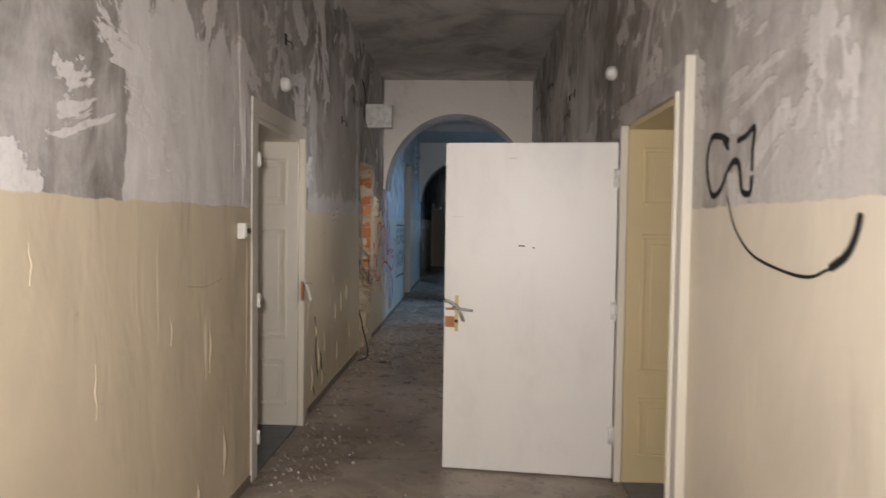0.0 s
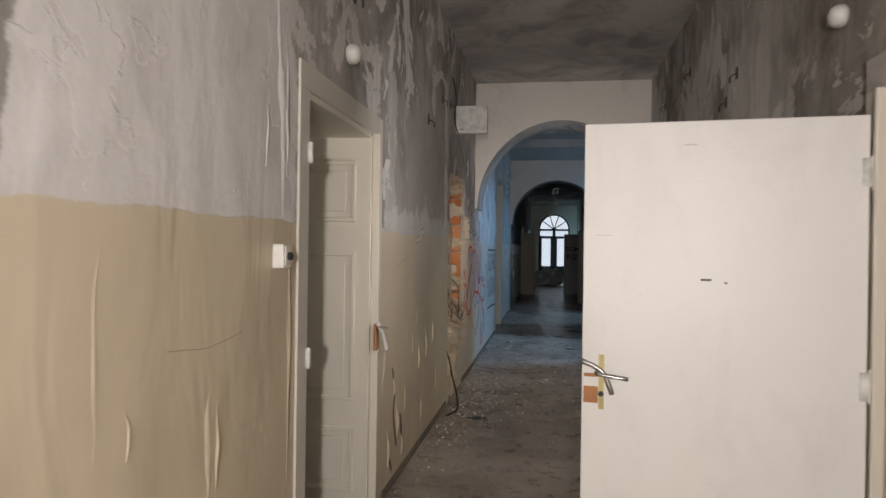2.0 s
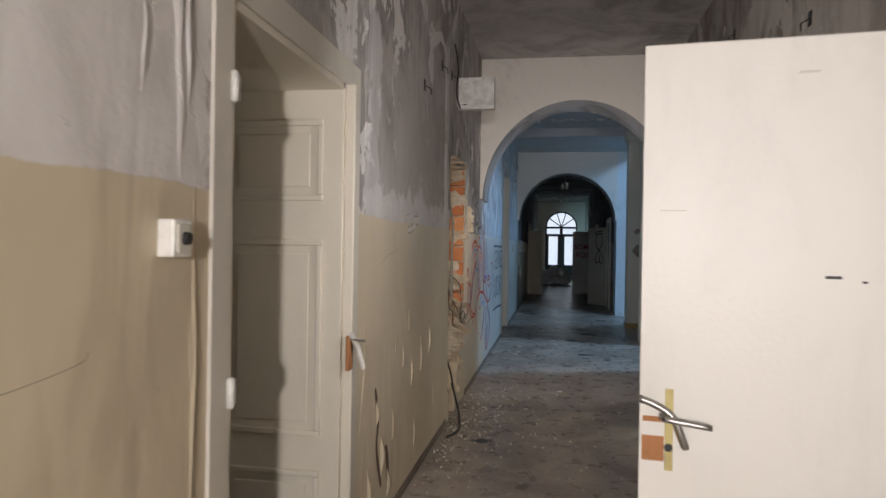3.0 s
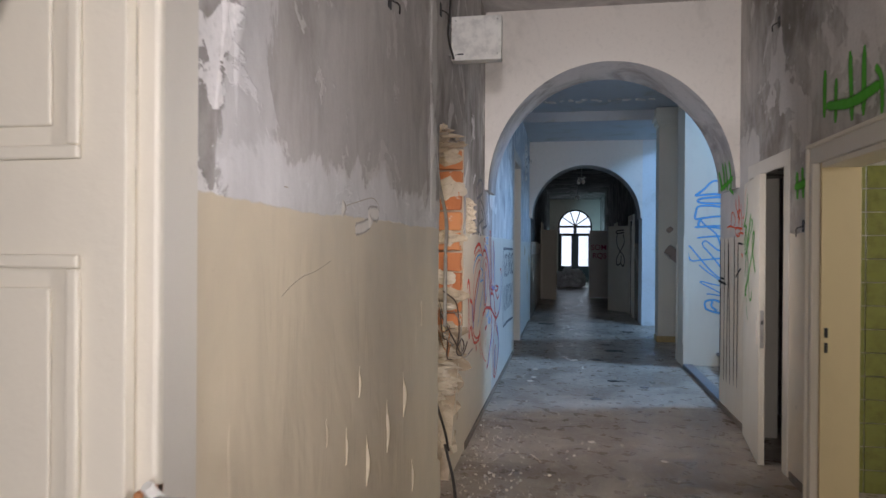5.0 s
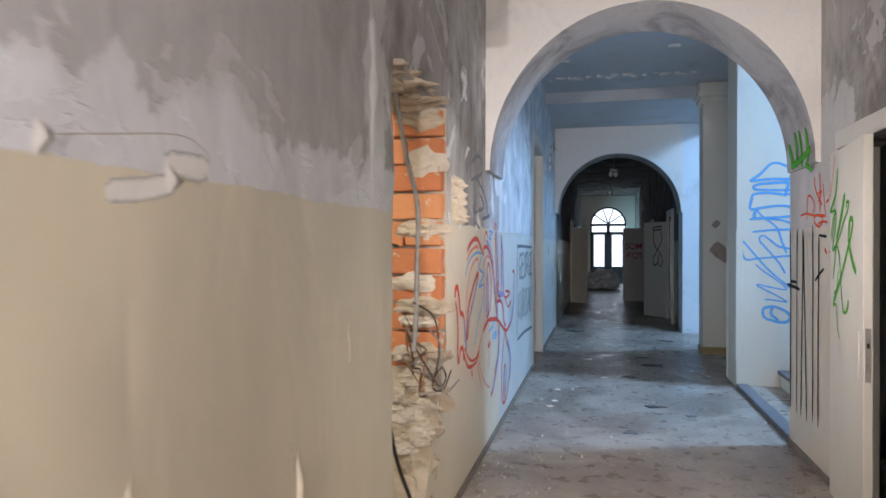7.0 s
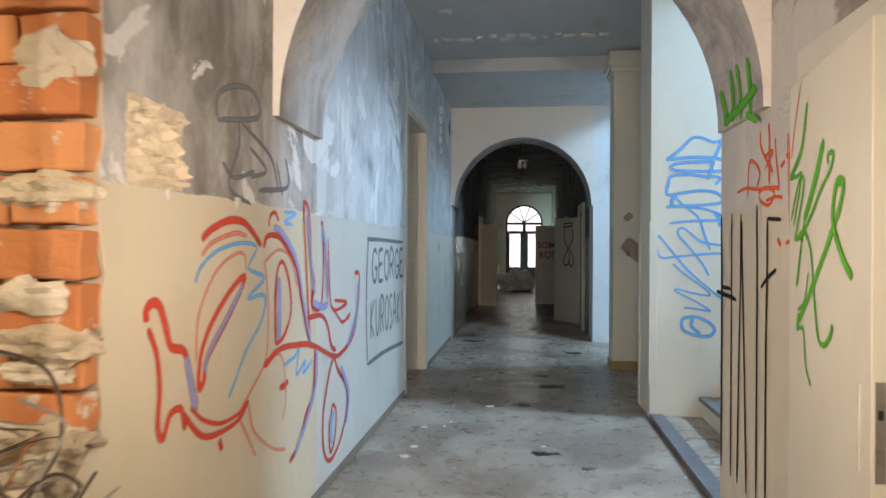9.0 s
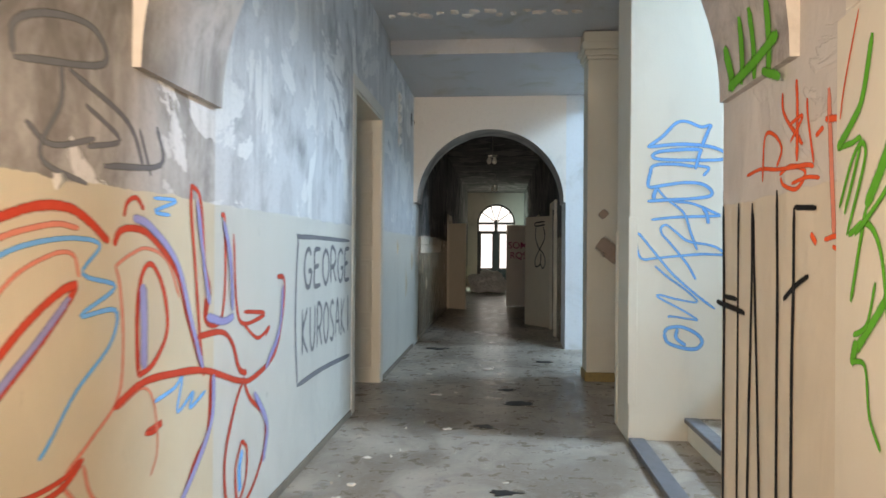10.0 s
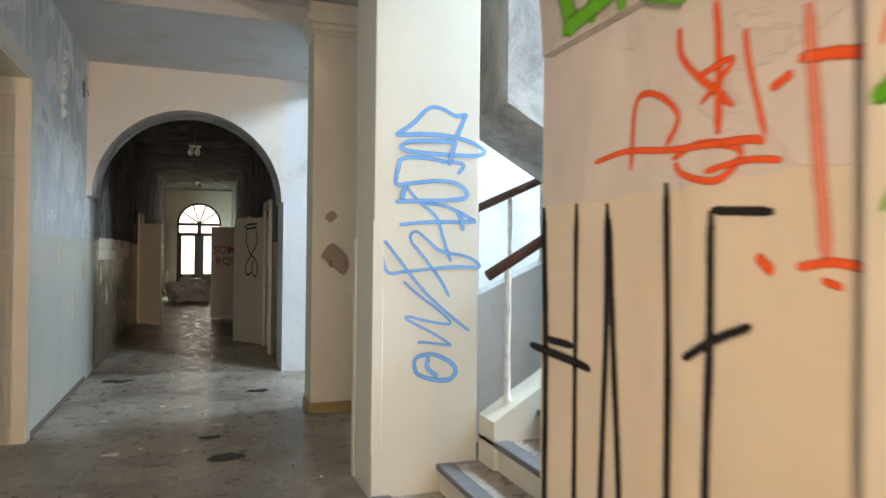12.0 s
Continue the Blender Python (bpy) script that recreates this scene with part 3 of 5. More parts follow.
part("head_lining", slab(LTK, N_DOOR[0], 2.87, LX, N_DOOR[1] - 0.03, 2.9, 0.003), M_CREAM, d)
for nm, x, s, a, z in (("door_6", LX, 1, (25.9, 26.8), 2.2), ("door_7", RX, -1, (20.8, 21.7), 2.2), ("door_8", RX, -1, (25.75, 26.7), 2.2)):
    casing(frame_thing(nm, "cream door frame in the far corridor"), x, s, *a, z, 0.1)


def door_leaf(label, hinge, free, z1, material, thick=0.042, z0=0.012, hinges=(0.28, 1.06, 1.88), group=""):
    """A flat leaf from its hinge to its free edge; local x runs to the free edge."""
    dx, dy = free[0] - hinge[0], free[1] - hinge[1]
    width = math.hypot(dx, dy)
    ob = thing("door_leaf", label, "door", group)
    ob.matrix_world = pose(hinge[0], hinge[1], 0, 0, 0, math.degrees(math.atan2(dy, dx)))
    board = part("board", slab(0, -thick / 2, z0, width, thick / 2, z1, 0.004), material, ob)
    for z in hinges:
        bm = bmesh.new()
        lathe(bm, [(0.004, z - 0.07), (0.011, z - 0.06), (0.011, z + 0.06), (0.004, z + 0.07)], (-0.014, thick / 2, 0), 10)
        cuboid(bm, -0.006, thick / 2 - 0.003, z - 0.055, 0.026, thick / 2 + 0.003, z + 0.055)
        part("hinge", bm, M_PLASTIC, ob, "white painted steel hinge", True)
    return ob, width, board


leaf, W, _ = door_leaf("white flush door standing wide open across the corridor, broken lock", (1.236, 5.218), (0.175, 5.339), 2.1, M_WHITE)
F = 0.0215
part("tape", slab(W - 0.092, F, 0.9, W - 0.07, F + 0.003, 1.13, 0.001), plain("yellow_tape", (0.6, 0.5, 0.2), 0.6), leaf, "strip of yellowed tape")
part("bare_patch", slab(W - 0.068, F, 0.925, W - 0.008, F + 0.002, 0.995), M_RUST, leaf, "orange patch of bare wood")
part("bare_patch", slab(W - 0.068, F, 1.035, W - 0.01, F + 0.002, 1.05), M_RUST, leaf, "orange patch of bare wood")
bm = bmesh.new()
tube(bm, smooth_line([(W - 0.0, F + 0.012, 1.1), (W - 0.045, F + 0.016, 1.085), (W - 0.09, F + 0.02, 1.055), (W - 0.115, F + 0.02, 1.0), (W - 0.125, F + 0.015, 0.97)]), 0.011, 8)
part("lock_plate", bm, M_STEEL, leaf, "bent steel lock plate", True)
bm = bmesh.new()
tube(bm, smooth_line([(W - 0.062, F, 1.055), (W - 0.065, F + 0.04, 1.055), (W - 0.09, F + 0.05, 1.052), (W - 0.19, F + 0.048, 1.04)]), 0.009, 8)
part("lever", bm, M_STEEL, leaf, "steel lever handle", True)
part("keyhole", lathe(bmesh.new(), [(0.012, 0), (0.012, 0.004)], (W - 0.08, F, 0.965), 12, 'Y'), M_DARK, leaf)
for x, z, w, h in ((0.56, 1.45, 0.04, 0.008), (0.5, 1.44, 0.012, 0.006), (0.62, 2.0, 0.05, 0.006), (0.95, 1.63, 0.07, 0.003)):
    part("scratch", slab(x, F, z, x + w, F + 0.0015, z + h), M_CASING if z > 1.5 else M_DARK, leaf)

leaf3, W3, _ = door_leaf("cream flush door ajar with green sprayed tag", (1.2625, 11.06), (1.162, 10.22), 2.1, M_CREAM, 0.045)
part("edge_plate", slab(W3 - 0.001, -0.012, 0.85, W3 + 0.003, 0.012, 1.12), M_STEEL, leaf3, "steel lock edge plate")
part("keyhole", slab(W3 + 0.002, -0.006, 1.02, W3 + 0.005, 0.006, 1.045), M_DARK, leaf3)
part("pull_plate", slab(W3 - 0.09, -0.028, 0.86, W3 - 0.075, -0.022, 1.1, 0.002), M_CASING, leaf3)
leaf5, W5, _ = door_leaf("pale flush door half open, black sprayed heart", (1.33, 21.7), (0.83, 22.45), 2.1, M_CREAM, group="far corridor doors")
leaf6, W6, _ = door_leaf("pale flush door open across, magenta sprayed words", (1.3, 26.75), (0.49, 26.6), 2.1, M_WHITE, group="far corridor doors")
leaf7, W7, _ = door_leaf("pale flush door open into the dark corridor", (-0.97, 25.85), (-0.5, 25.5), 2.1, M_CREAM, group="far corridor doors")
# broken lock left on the first frame
lock = thing("broken_lock", "broken white steel lock hanging on the door frame", "lock")
bm = slab(LX + 0.03, 6.11, 0.98, LX + 0.045, 6.18, 1.13, 0.004)
part("plate", bm, M_RUST, lock, "rusty orange lock plate")
bm = bmesh.new()
tube(bm, [(LX + 0.05, 6.12, 1.14), (LX + 0.07, 6.16, 1.08), (LX + 0.085, 6.2, 0.98)], 0.012, 6)
part("arm", bm, M_PLASTIC, lock, "white steel hasp arm")
bm = bmesh.new()
tube(bm, [(LX + 0.03, 6.12, 1.12), (LX + 0.11, 6.14, 1.11)], 0.006, 6)
part("pin", bm, M_STEEL, lock)

# ---------- fittings ----------


def wall_switch(y, z):
    sw = thing("light_switch", "white surface light switch with an open socket face", "switch")
    part("body", slab(LX, y - 0.04, z - 0.045, LX + 0.045, y + 0.04, z + 0.045, 0.006), M_PLASTIC, sw)
    part("face", slab(LX + 0.045, y - 0.028, z - 0.034, LX + 0.05, y + 0.028, z + 0.034, 0.002), M_CASING, sw)
    part("knob", lathe(bmesh.new(), [(0.016, 0), (0.014, 0.012)], (LX + 0.05, y, z), 12, 'X'), M_DARK, sw)


wall_switch(4.8, 1.53)


def bell(x, y, z, side):
    b = thing("alarm_bell", "small round white alarm bell on stained plaster", "alarm")
    prof = [(0.04, 0.0), (0.05, 0.012), (0.048, 0.04), (0.036, 0.058), (0.016, 0.068)]
    bm = lathe(bmesh.new(), prof, (0, 0, 0), 20, 'X')
    if side < 0:
        bmesh.ops.rotate(bm, verts=bm.verts, matrix=Matrix.Rotation(math.pi, 3, 'Z'))
    bmesh.ops.translate(bm, verts=bm.verts, vec=(x, y, z))
    part("dome", bm, M_PLASTIC, b, "", True)


bell(LX, 5.66, 2.53, 1)
bell(RX, 5.57, 2.6, -1)

box = thing("junction_box", "white sheet-metal box bracketed out from the wall", "box")
part("case", slab(LX + 0.02, 9.38, 2.765, -0.635, 9.47, 3.05, 0.004), M_PLASTIC, box)
part("bracket", slab(LX, 9.4, 2.8, LX + 0.02, 9.45, 2.84), M_STEEL, box)
part("bracket", slab(LX, 9.4, 2.98, LX + 0.02, 9.45, 3.02), M_STEEL, box)
part("slot", slab(LX + 0.06, 9.376, 2.8, LX + 0.1, 9.381, 2.808), M_DARK, box)
for x in (LX + 0.05, -0.66):
    for z in (2.8, 3.02):
        part("screw", lathe(bmesh.new(), [(0.005, -0.003), (0.005, 0.003)], (x, 9.378, z), 8, 'Y'), M_STEEL, box)


def torn_socket(x, y, z, side, s=0.04):
    """An empty wall box with torn wire ends."""
    t = thing("socket_hole", "dark empty wall box with torn wires", "socket")
    a, b = sorted((x, x + side * 0.006))
    part("box", slab(a, y - s * 0.6, z - s, b, y + s * 0.6, z + s, 0.002), M_DARK, t)
    bm = bmesh.new()
    tube(bm, smooth_line([(x, y, z), (x + side * 0.04, y + 0.02, z - 0.02), (x + side * 0.05, y - 0.01, z - 0.07)]), 0.004, 6)
    part("wire", bm, M_WIRE_B, t)


for y, z in ((5.75, 2.86), (7.9, 2.63), (8.6, 2.95), (9.1, 3.0)):
    torn_socket(LX, y, z, 1)
for y, z in ((7.31, 2.8), (7.6, 2.66), (8.93, 3.22), (9.75, 1.71), (10.3, 3.2)):
    torn_socket(RX, y, z, -1)
torn_socket(LX, 18.9, 3.35, 1, 0.09)


def pendant(y, z):
    p = thing("ceiling_lamp", "unlit twin ceiling lamp with bare glass", "lamp", "far ceiling lamps")
    part("rod", tube(bmesh.new(), [(0.16, y, Z1), (0.16, y, z + 0.1)], 0.012, 8), M_STEEL, p)
    part("holder", slab(0.06, y - 0.04, z + 0.06, 0.26, y + 0.04, z + 0.1, 0.006), M_STEEL, p)
    for x in (0.09, 0.2):
        part("bulb", lathe(bmesh.new(), [(0.015, 0.06), (0.045, 0.0), (0.05, -0.04), (0.03, -0.08), (0.005, -0.09)], (x, y, z), 12), M_PLASTIC, p, "white glass bulb", True)


pendant(23.0, 3.3)
pendant(29.5, 3.3)

# far door: dark timber with arched fanlight
fd = tagged(new("window_1"), "dark timber double door with arched fanlight and frosted panes", "door", "", "structure")
FY = END + 0.12


def bar(x0, x1, z0, z1, name="rail"):
    part(name, slab(x0, FY, z0, x1, FY + 0.06, z1, 0.004), M_IRON, fd)


bar(EC - ER, EC - ER + 0.07, 0, ES, "stile")
bar(EC + ER - 0.07, EC + ER, 0, ES, "stile")
bar(EC - 0.07, EC + 0.07, 0, ES, "stile")
bar(EC - ER, EC + ER, 2.48, 2.58)
bar(EC - ER, EC + ER, 2.1, 2.22)
for s in (-1, 1):
    a, b = sorted((EC + s * 0.07, EC + s * (ER - 0.07)))
    bar(a, b, 0.0, 0.72, "bottom_panel")
    bar(a, a + 0.09, 0.72, 2.1, "stile")
    bar(b - 0.09, b, 0.72, 2.1, "stile")
    part("pane", slab(a + 0.09, FY + 0.025, 0.72, b - 0.09, FY + 0.035, 2.1), M_GLASS, fd).visible_shadow = False
    part("pane", slab(a, FY + 0.025, 2.22, b, FY + 0.035, 2.48), M_GLASS, fd).visible_shadow = False
for ang in (36, 72, 108, 144):
    a = radians(ang)
    bm = bmesh.new()
    tube(bm, [(EC + 0.02 * math.cos(a), FY + 0.03, ES + 0.03), (EC + (ER - 0.02) * math.cos(a), FY + 0.03, ES + (ER - 0.02) * math.sin(a))], 0.028, 6)
    part("glazing_bar", bm, M_IRON, fd)
bm = bmesh.new()
tube(bm, [(EC + (ER - 0.03) * math.cos(math.pi * i / 24), FY + 0.03, ES + (ER - 0.03) * math.sin(math.pi * i / 24)) for i in range(25)], 0.045, 6)
part("arch_frame", bm, M_IRON, fd)

# heap of plastic sheeting before the far door
bm = bmesh.new()
bmesh.ops.create_icosphere(bm, subdivisions=5, radius=1)
for v in bm.verts:
    n1 = noise.fractal(v.co * 1.7 + Vector((3, 1, 0)), 0.8, 2.2, 6)
    fold = abs(noise.noise(v.co * 5.0)) * 0.12
    v.co = Vector((v.co.x * 0.62, v.co.y * 0.5, max(v.co.z, -0.3) * 0.5)) * (1 + 0.35 * n1 + fold)
    v.co.z = max(v.co.z, -0.2)
bmesh.ops.translate(bm, verts=bm.verts, vec=(-0.1, 32.4, 0.2))
tagged(part("plastic_sheet", bm, M_SHEET, None, "", True), "crumpled milky plastic sheeting heaped on the floor", "plastic sheet")
rad = thing("radiator", "pale ribbed radiator against the far wall", "radiator")
for i in range(8):
    part("rib", slab(LX + 0.03, 35.2 + i * 0.07, 0.15, LX + 0.15, 35.255 + i * 0.07, 0.85, 0.012), M_CREAM, rad)

# glazed tiles on the far corridor's left wall
M_GLAZE = plain("glossy_white_tile", (0.6, 0.6, 0.57), 0.12)
for s in range(2):
    strip = tagged(new("tile_strip"), "broken row of glossy white wall tiles", "tiles", "", "structure")
    me = None
    for i in range(26):
        if random.random() < 0.2:
            continue
        if me is None:
            ob = part("tile", slab(0, 0.004, 0, 0.008, 0.146, 0.146, 0.002), M_GLAZE, strip)
            me = ob.data
        else:
            ob = new("tile", me)
            ob.parent = strip
        ob.location = (LX + 0.001, 20.2 + i * 0.15, 1.4 + s * 0.15)

# ---------- stairs ----------
st = thing("staircase", "worn stone staircase with dark nosings rising to the side", "stairs")
part("landing", slab(1.33, 12.15, 0, 1.75, 14.345, 0.03, 0.004), M_FLOOR, st)
part("kerb", slab(1.3, 12.152, 0, 1.42, 14.345, 0.045, 0.006), M_STONE, st, "dark stone kerb")
for i in range(11):
    x, z = 1.74 + 0.29 * i, 0.03 + 0.175 * (i + 1)
    part("step", slab(x, 12.15, max(0, z - 0.5), x + 0.29, 14.345, z - 0.03), M_PIER, st)
    part("tread", slab(x - 0.025, 12.152, z - 0.03, x + 0.29, 14.343, z, 0.006), M_FLOOR, st)
    part("nosing", slab(x - 0.03, 12.154, z - 0.035, x + 0.08, 14.34, z + 0.004, 0.008), M_STONE, st, "dark stone nosing")
bm = bmesh.new()
vs = [bm.verts.new((x, y, z)) for y in (14.1, 14.34) for x, z in ((2.0, 0.0), (5.0, 0.0), (5.0, 2.35), (2.0, 0.5))]
for q in ((0, 1, 2, 3), (7, 6, 5, 4), (0, 4, 5, 1), (1, 5, 6, 2), (2, 6, 7, 3), (3, 7, 4, 0)):
    bm.faces.new([vs[i] for i in q])
part("stringer", bm, M_PIER, st, "white plastered stringer")


def balustrade(x0, y, zb, zr, slope, n):
    """Turned white balusters under a dark timber handrail."""
    b = thing("balustrade", "turned white balusters under a dark brown handrail", "railing", "stair balustrades")
    bm = bmesh.new()
    tube(bm, [(x0 - 0.14, y, zr - 0.14 * slope), (x0 + 0.3 * n, y, zr + 0.3 * n * slope)], 0.035, 10)
    part("handrail", bm, M_RAIL, b, "dark brown timber handrail", True)
    for i in range(n):
        x = x0 + 0.3 * i
        h = zr - zb - 0.03
        prof = [(0.026, 0), (0.026, 0.05 * h), (0.016, 0.08 * h), (0.024, 0.16 * h), (0.017, 0.26 * h), (0.021, 0.32 * h), (0.014, 0.36 * h), (0.022, 0.6 * h), (0.018, 0.88 * h), (0.024, 0.92 * h), (0.016, h)]
        part("baluster", lathe(bmesh.new(), prof, (x, y, zb + i * 0.3 * slope), 10), M_PLASTIC, b, "", True)


balustrade(2.14, 14.22, 0.58, 1.47, 0.6, 8)
balustrade(2.45, 15.5, 1.2, 1.9, 0.45, 8)
bm = bmesh.new()
vs = [bm.verts.new((x, y, z)) for y in (15.4, 15.6) for x, z in ((2.25, 0.0), (5.0, 0.0), (5.0, 2.35), (2.25, 1.11))]
for q in ((0, 1, 2, 3), (7, 6, 5, 4), (0, 4, 5, 1), (1, 5, 6, 2), (2, 6, 7, 3), (3, 7, 4, 0)):
    bm.faces.new([vs[i] for i in q])
structure("wall_stair_string", bm, M_STAIRWALL, "pale wall under the second stair railing")

# ---------- broken hole: bricks, wires ----------
wall5 = bpy.data.objects["wall_left_5"]
for i in range(11):
    z = 0.62 + i * 0.152
    for k, (x0, w) in enumerate(((-1.285, 0.3),) if i % 3 else ((-1.285, 0.085), (-1.185, 0.2))):
        bm = slab(x0, 0, 0, x0 + w, 0.09, 0.135, 0.008)
        bmesh.ops.subdivide_edges(bm, edges=[e for e in bm.edges if e.calc_length() > 0.07], cuts=3, use_grid_fill=True)
        for v in bm.verts:
            v.co += 0.009 * noise.noise_vector(v.co * 13 + Vector((i * 3.1, k, 0)))
        ob = part("brick", bm, M_BRICK, wall5)
        ob.location = (random.uniform(-0.012, 0), 10.02 + random.uniform(-0.02, 0.015) - (0.12 if z < 0.7 else 0), z)


def lump(c, size, seed, mat, name, parent):
    bm = bmesh.new()
    bmesh.ops.create_icosphere(bm, subdivisions=3, radius=1)
    for v in bm.verts:
        v.co *= 1 + 0.55 * noise.fractal(v.co * 1.6 + Vector((seed, 0, 0)), 0.7, 2.1, 5)
        v.co = Vector((v.co.x * size[0], v.co.y * size[1], v.co.z * size[2])) + Vector(c)
    return part(name, bm, mat, parent)


# old render left clinging to the brick faces
for i, (x, z, w, h) in enumerate(((-1.08, 1.99, 0.11, 0.075), (-1.1, 1.6, 0.08, 0.025), (-1.15, 1.33, 0.13, 0.05), (-1.12, 1.12, 0.12, 0.035), (-1.07, 0.92, 0.1, 0.06))):
    lump((x, 10.015, z), (w, 0.022, h), i * 5.3 + 1, M_RENDER, "mortar_lump", wall5)
# loose stones and render at the foot of the bricks
for i in range(14):
    z = 0.5 + 0.034 * i
    lump((random.uniform(-1.22, -1.04), 10.02 - 0.5 * max(0, 0.95 - z) ** 0.8 + random.uniform(-0.03, 0.02), z), (random.uniform(0.05, 0.1), 0.045, random.uniform(0.025, 0.05)), i * 7.7 + 3, M_RENDER, "mortar_lump", wall5)
# broken upper edge of the hole
for i in range(9):
    lump((-1.13, 9.12 + i * 0.115, 2.3 + 0.012 * (i % 3)), (0.16, 0.075, 0.03 + 0.015 * (i % 2)), i * 2.3 + 40, M_MORTAR, "mortar_lump", wall5)
for i, (y, z, s) in enumerate(((10.05, 2.24, 0.06), (10.03, 1.62, 0.05), (10.02, 1.2, 0.05), (10.02, 0.93, 0.06), (9.95, 0.72, 0.09), (9.86, 0.55, 0.1), (9.78, 0.36, 0.12), (9.68, 0.16, 0.14))):
    lump((-1.1, y, z), (0.14, s, s), i * 3.7, M_MORTAR, "mortar_lump", wall5)
rubble = thing("rubble_heap", "heap of broken brick and mortar inside the hole", "rubble")
for i in range(16):
    lump((random.uniform(-1.6, -1.12), random.uniform(9.2, 9.7), random.uniform(0.02, 0.4) * (1 if i % 3 else 0.4)), [random.uniform(0.06, 0.15) for _ in range(3)], i * 1.9, M_MORTAR if i % 3 else M_BRICK, "chunk", rubble)


def cable(pts, r, mat, label, n=8):
    bm = bmesh.new()
    tube(bm, smooth_line(pts, n), r, 6)
    tagged(part("cable", bm, mat, None, "", True), label, "cable", "torn cables")


cable([(-1.1, 9.5, 2.3), (-1.08, 9.62, 2.0), (-1.05, 9.74, 1.75), (-1.06, 9.78, 1.5), (-1.05, 9.72, 1.2), (-1.03, 9.6, 1.02)], 0.013, M_WIRE, "thick grey cable hanging loose in the hole")
cable([(-1.2, 9.5, 2.3), (-1.2, 9.42, 2.05), (-1.2, 9.46, 1.85), (-1.18, 9.5, 1.65), (-1.15, 9.62, 1.5)], 0.011, M_WIRE_G, "dark green cable hanging loose in the hole")
cable([(-1.2, 9.45, 2.3), (-1.22, 9.5, 1.9), (-1.2, 9.65, 1.6), (-1.2, 9.62, 1.2)], 0.009, M_WIRE, "brown-grey cable hanging loose in the hole")
cable([(-1.15, 9.2, 1.5), (-1.12, 9.4, 1.54), (-1.12, 9.62, 1.53)], 0.008, M_WIRE_B, "short dark cable across the hole")
cable([(-1.06, 9.7, 1.25), (-1.0, 9.9, 1.15), (-0.98, 9.92, 0.95), (-0.97, 9.75, 0.82), (-0.95, 9.9, 0.78), (-0.93, 10.0, 0.86)], 0.005, M_WIRE_BR, "tangled brown wire at the foot of the bricks")
cable([(-1.06, 9.6, 1.1), (-0.98, 9.72, 0.9), (-0.96, 9.86, 0.8), (-0.95, 9.96, 0.83), (-0.95, 9.85, 0.9), (-0.96, 9.7, 0.86)], 0.005, M_WIRE_BR, "tangled brown wire at the foot of the bricks")
cable([(-1.0, 9.8, 1.1), (-0.97, 9.93, 1.0), (-0.95, 9.8, 0.88), (-0.94, 9.9, 0.76), (-0.9, 10.06, 0.8)], 0.0045, M_WIRE, "tangled grey wire at the foot of the bricks")
cable([(-1.1, 9.3, 1.0), (-1.05, 9.36, 0.6), (-1.0, 9.45, 0.35), (-0.98, 9.5, 0.2)], 0.009, M_WIRE_B, "dark cable trailing to the floor")
cable([(-0.97, 9.3, 0.3), (-0.9, 9.2, 0.12), (-0.86, 9.05, 0.015), (-0.84, 8.8, 0.012), (-0.9, 8.6, 0.012)], 0.01, M_WIRE_B, "black cable trailing onto the floor")
cable([(LX + 0.01, 9.2, 3.3), (LX + 0.04, 9.22, 3.1), (LX + 0.02, 9.26, 2.9), (LX + 0.05, 9.3, 2.75)], 0.007, M_WIRE_B, "torn wire hanging by the white box")

for i in range(6):
    a, z = random.uniform(9.5, 9.8), random.uniform(0.85, 1.1)
    pts = [(-1.06, a, z + 0.15)]
    for k in range(6):
        pts.append((-1.08 + 0.012 * k, random.uniform(9.68, 10.02), z - 0.05 * k * random.uniform(0.2, 1)))
    cable(pts, random.uniform(0.0025, 0.0045), (M_WIRE_BR, M_WIRE, M_RUST)[i % 3], "thin tangled wire hanging before the bricks")

# row of porcelain clips high on the hall wall
clips = thing("cable_clips", "upright row of white porcelain cable clips", "clips")
for i in range(5):
    part("clip", lathe(bmesh.new(), [(0.05, 0), (0.055, 0.015), (0.04, 0.03), (0.015, 0.04)], (LX, 17.7, 2.85 + i * 0.14), 12, 'X'), M_PLASTIC, clips, "", True)
part("back_strip", slab(LX, 17.67, 2.78, LX + 0.006, 17.73, 3.48), M_CASING, clips)

# chipped plaster patch beside the hole
bm = bmesh.new()
N = 26
grid = [[None] * (N + 1) for _ in range(N + 1)]
for i in range(N + 1):
    for j in range(N + 1):
        u, v = i / N, j / N
        e = min(u, v, 1 - u, 1 - v)
        dpt = -0.004 + min(1, e * 12) * (0.012 + 0.06 * noise.fractal(Vector((u * 7, v * 7, 2)), 0.7, 2.2, 5))
        grid[i][j] = bm.verts.new((LX + max(dpt, -0.004 if e == 0 else 0.002), 10.2 + 0.355 * u + 0.012 * noise.noise((v * 9, u, 1)), 1.66 + 0.29 * v + 0.012 * noise.noise((u * 9, v, 5))))
for i in range(N):
    for j in range(N):
        bm.faces.new((grid[i][j], grid[i + 1][j], grid[i + 1][j + 1], grid[i][j + 1]))
structure("trim_plaster_patch", bm, M_ROUGH, "rough patch of chipped bare plaster")

# ---------- peeling paint ----------


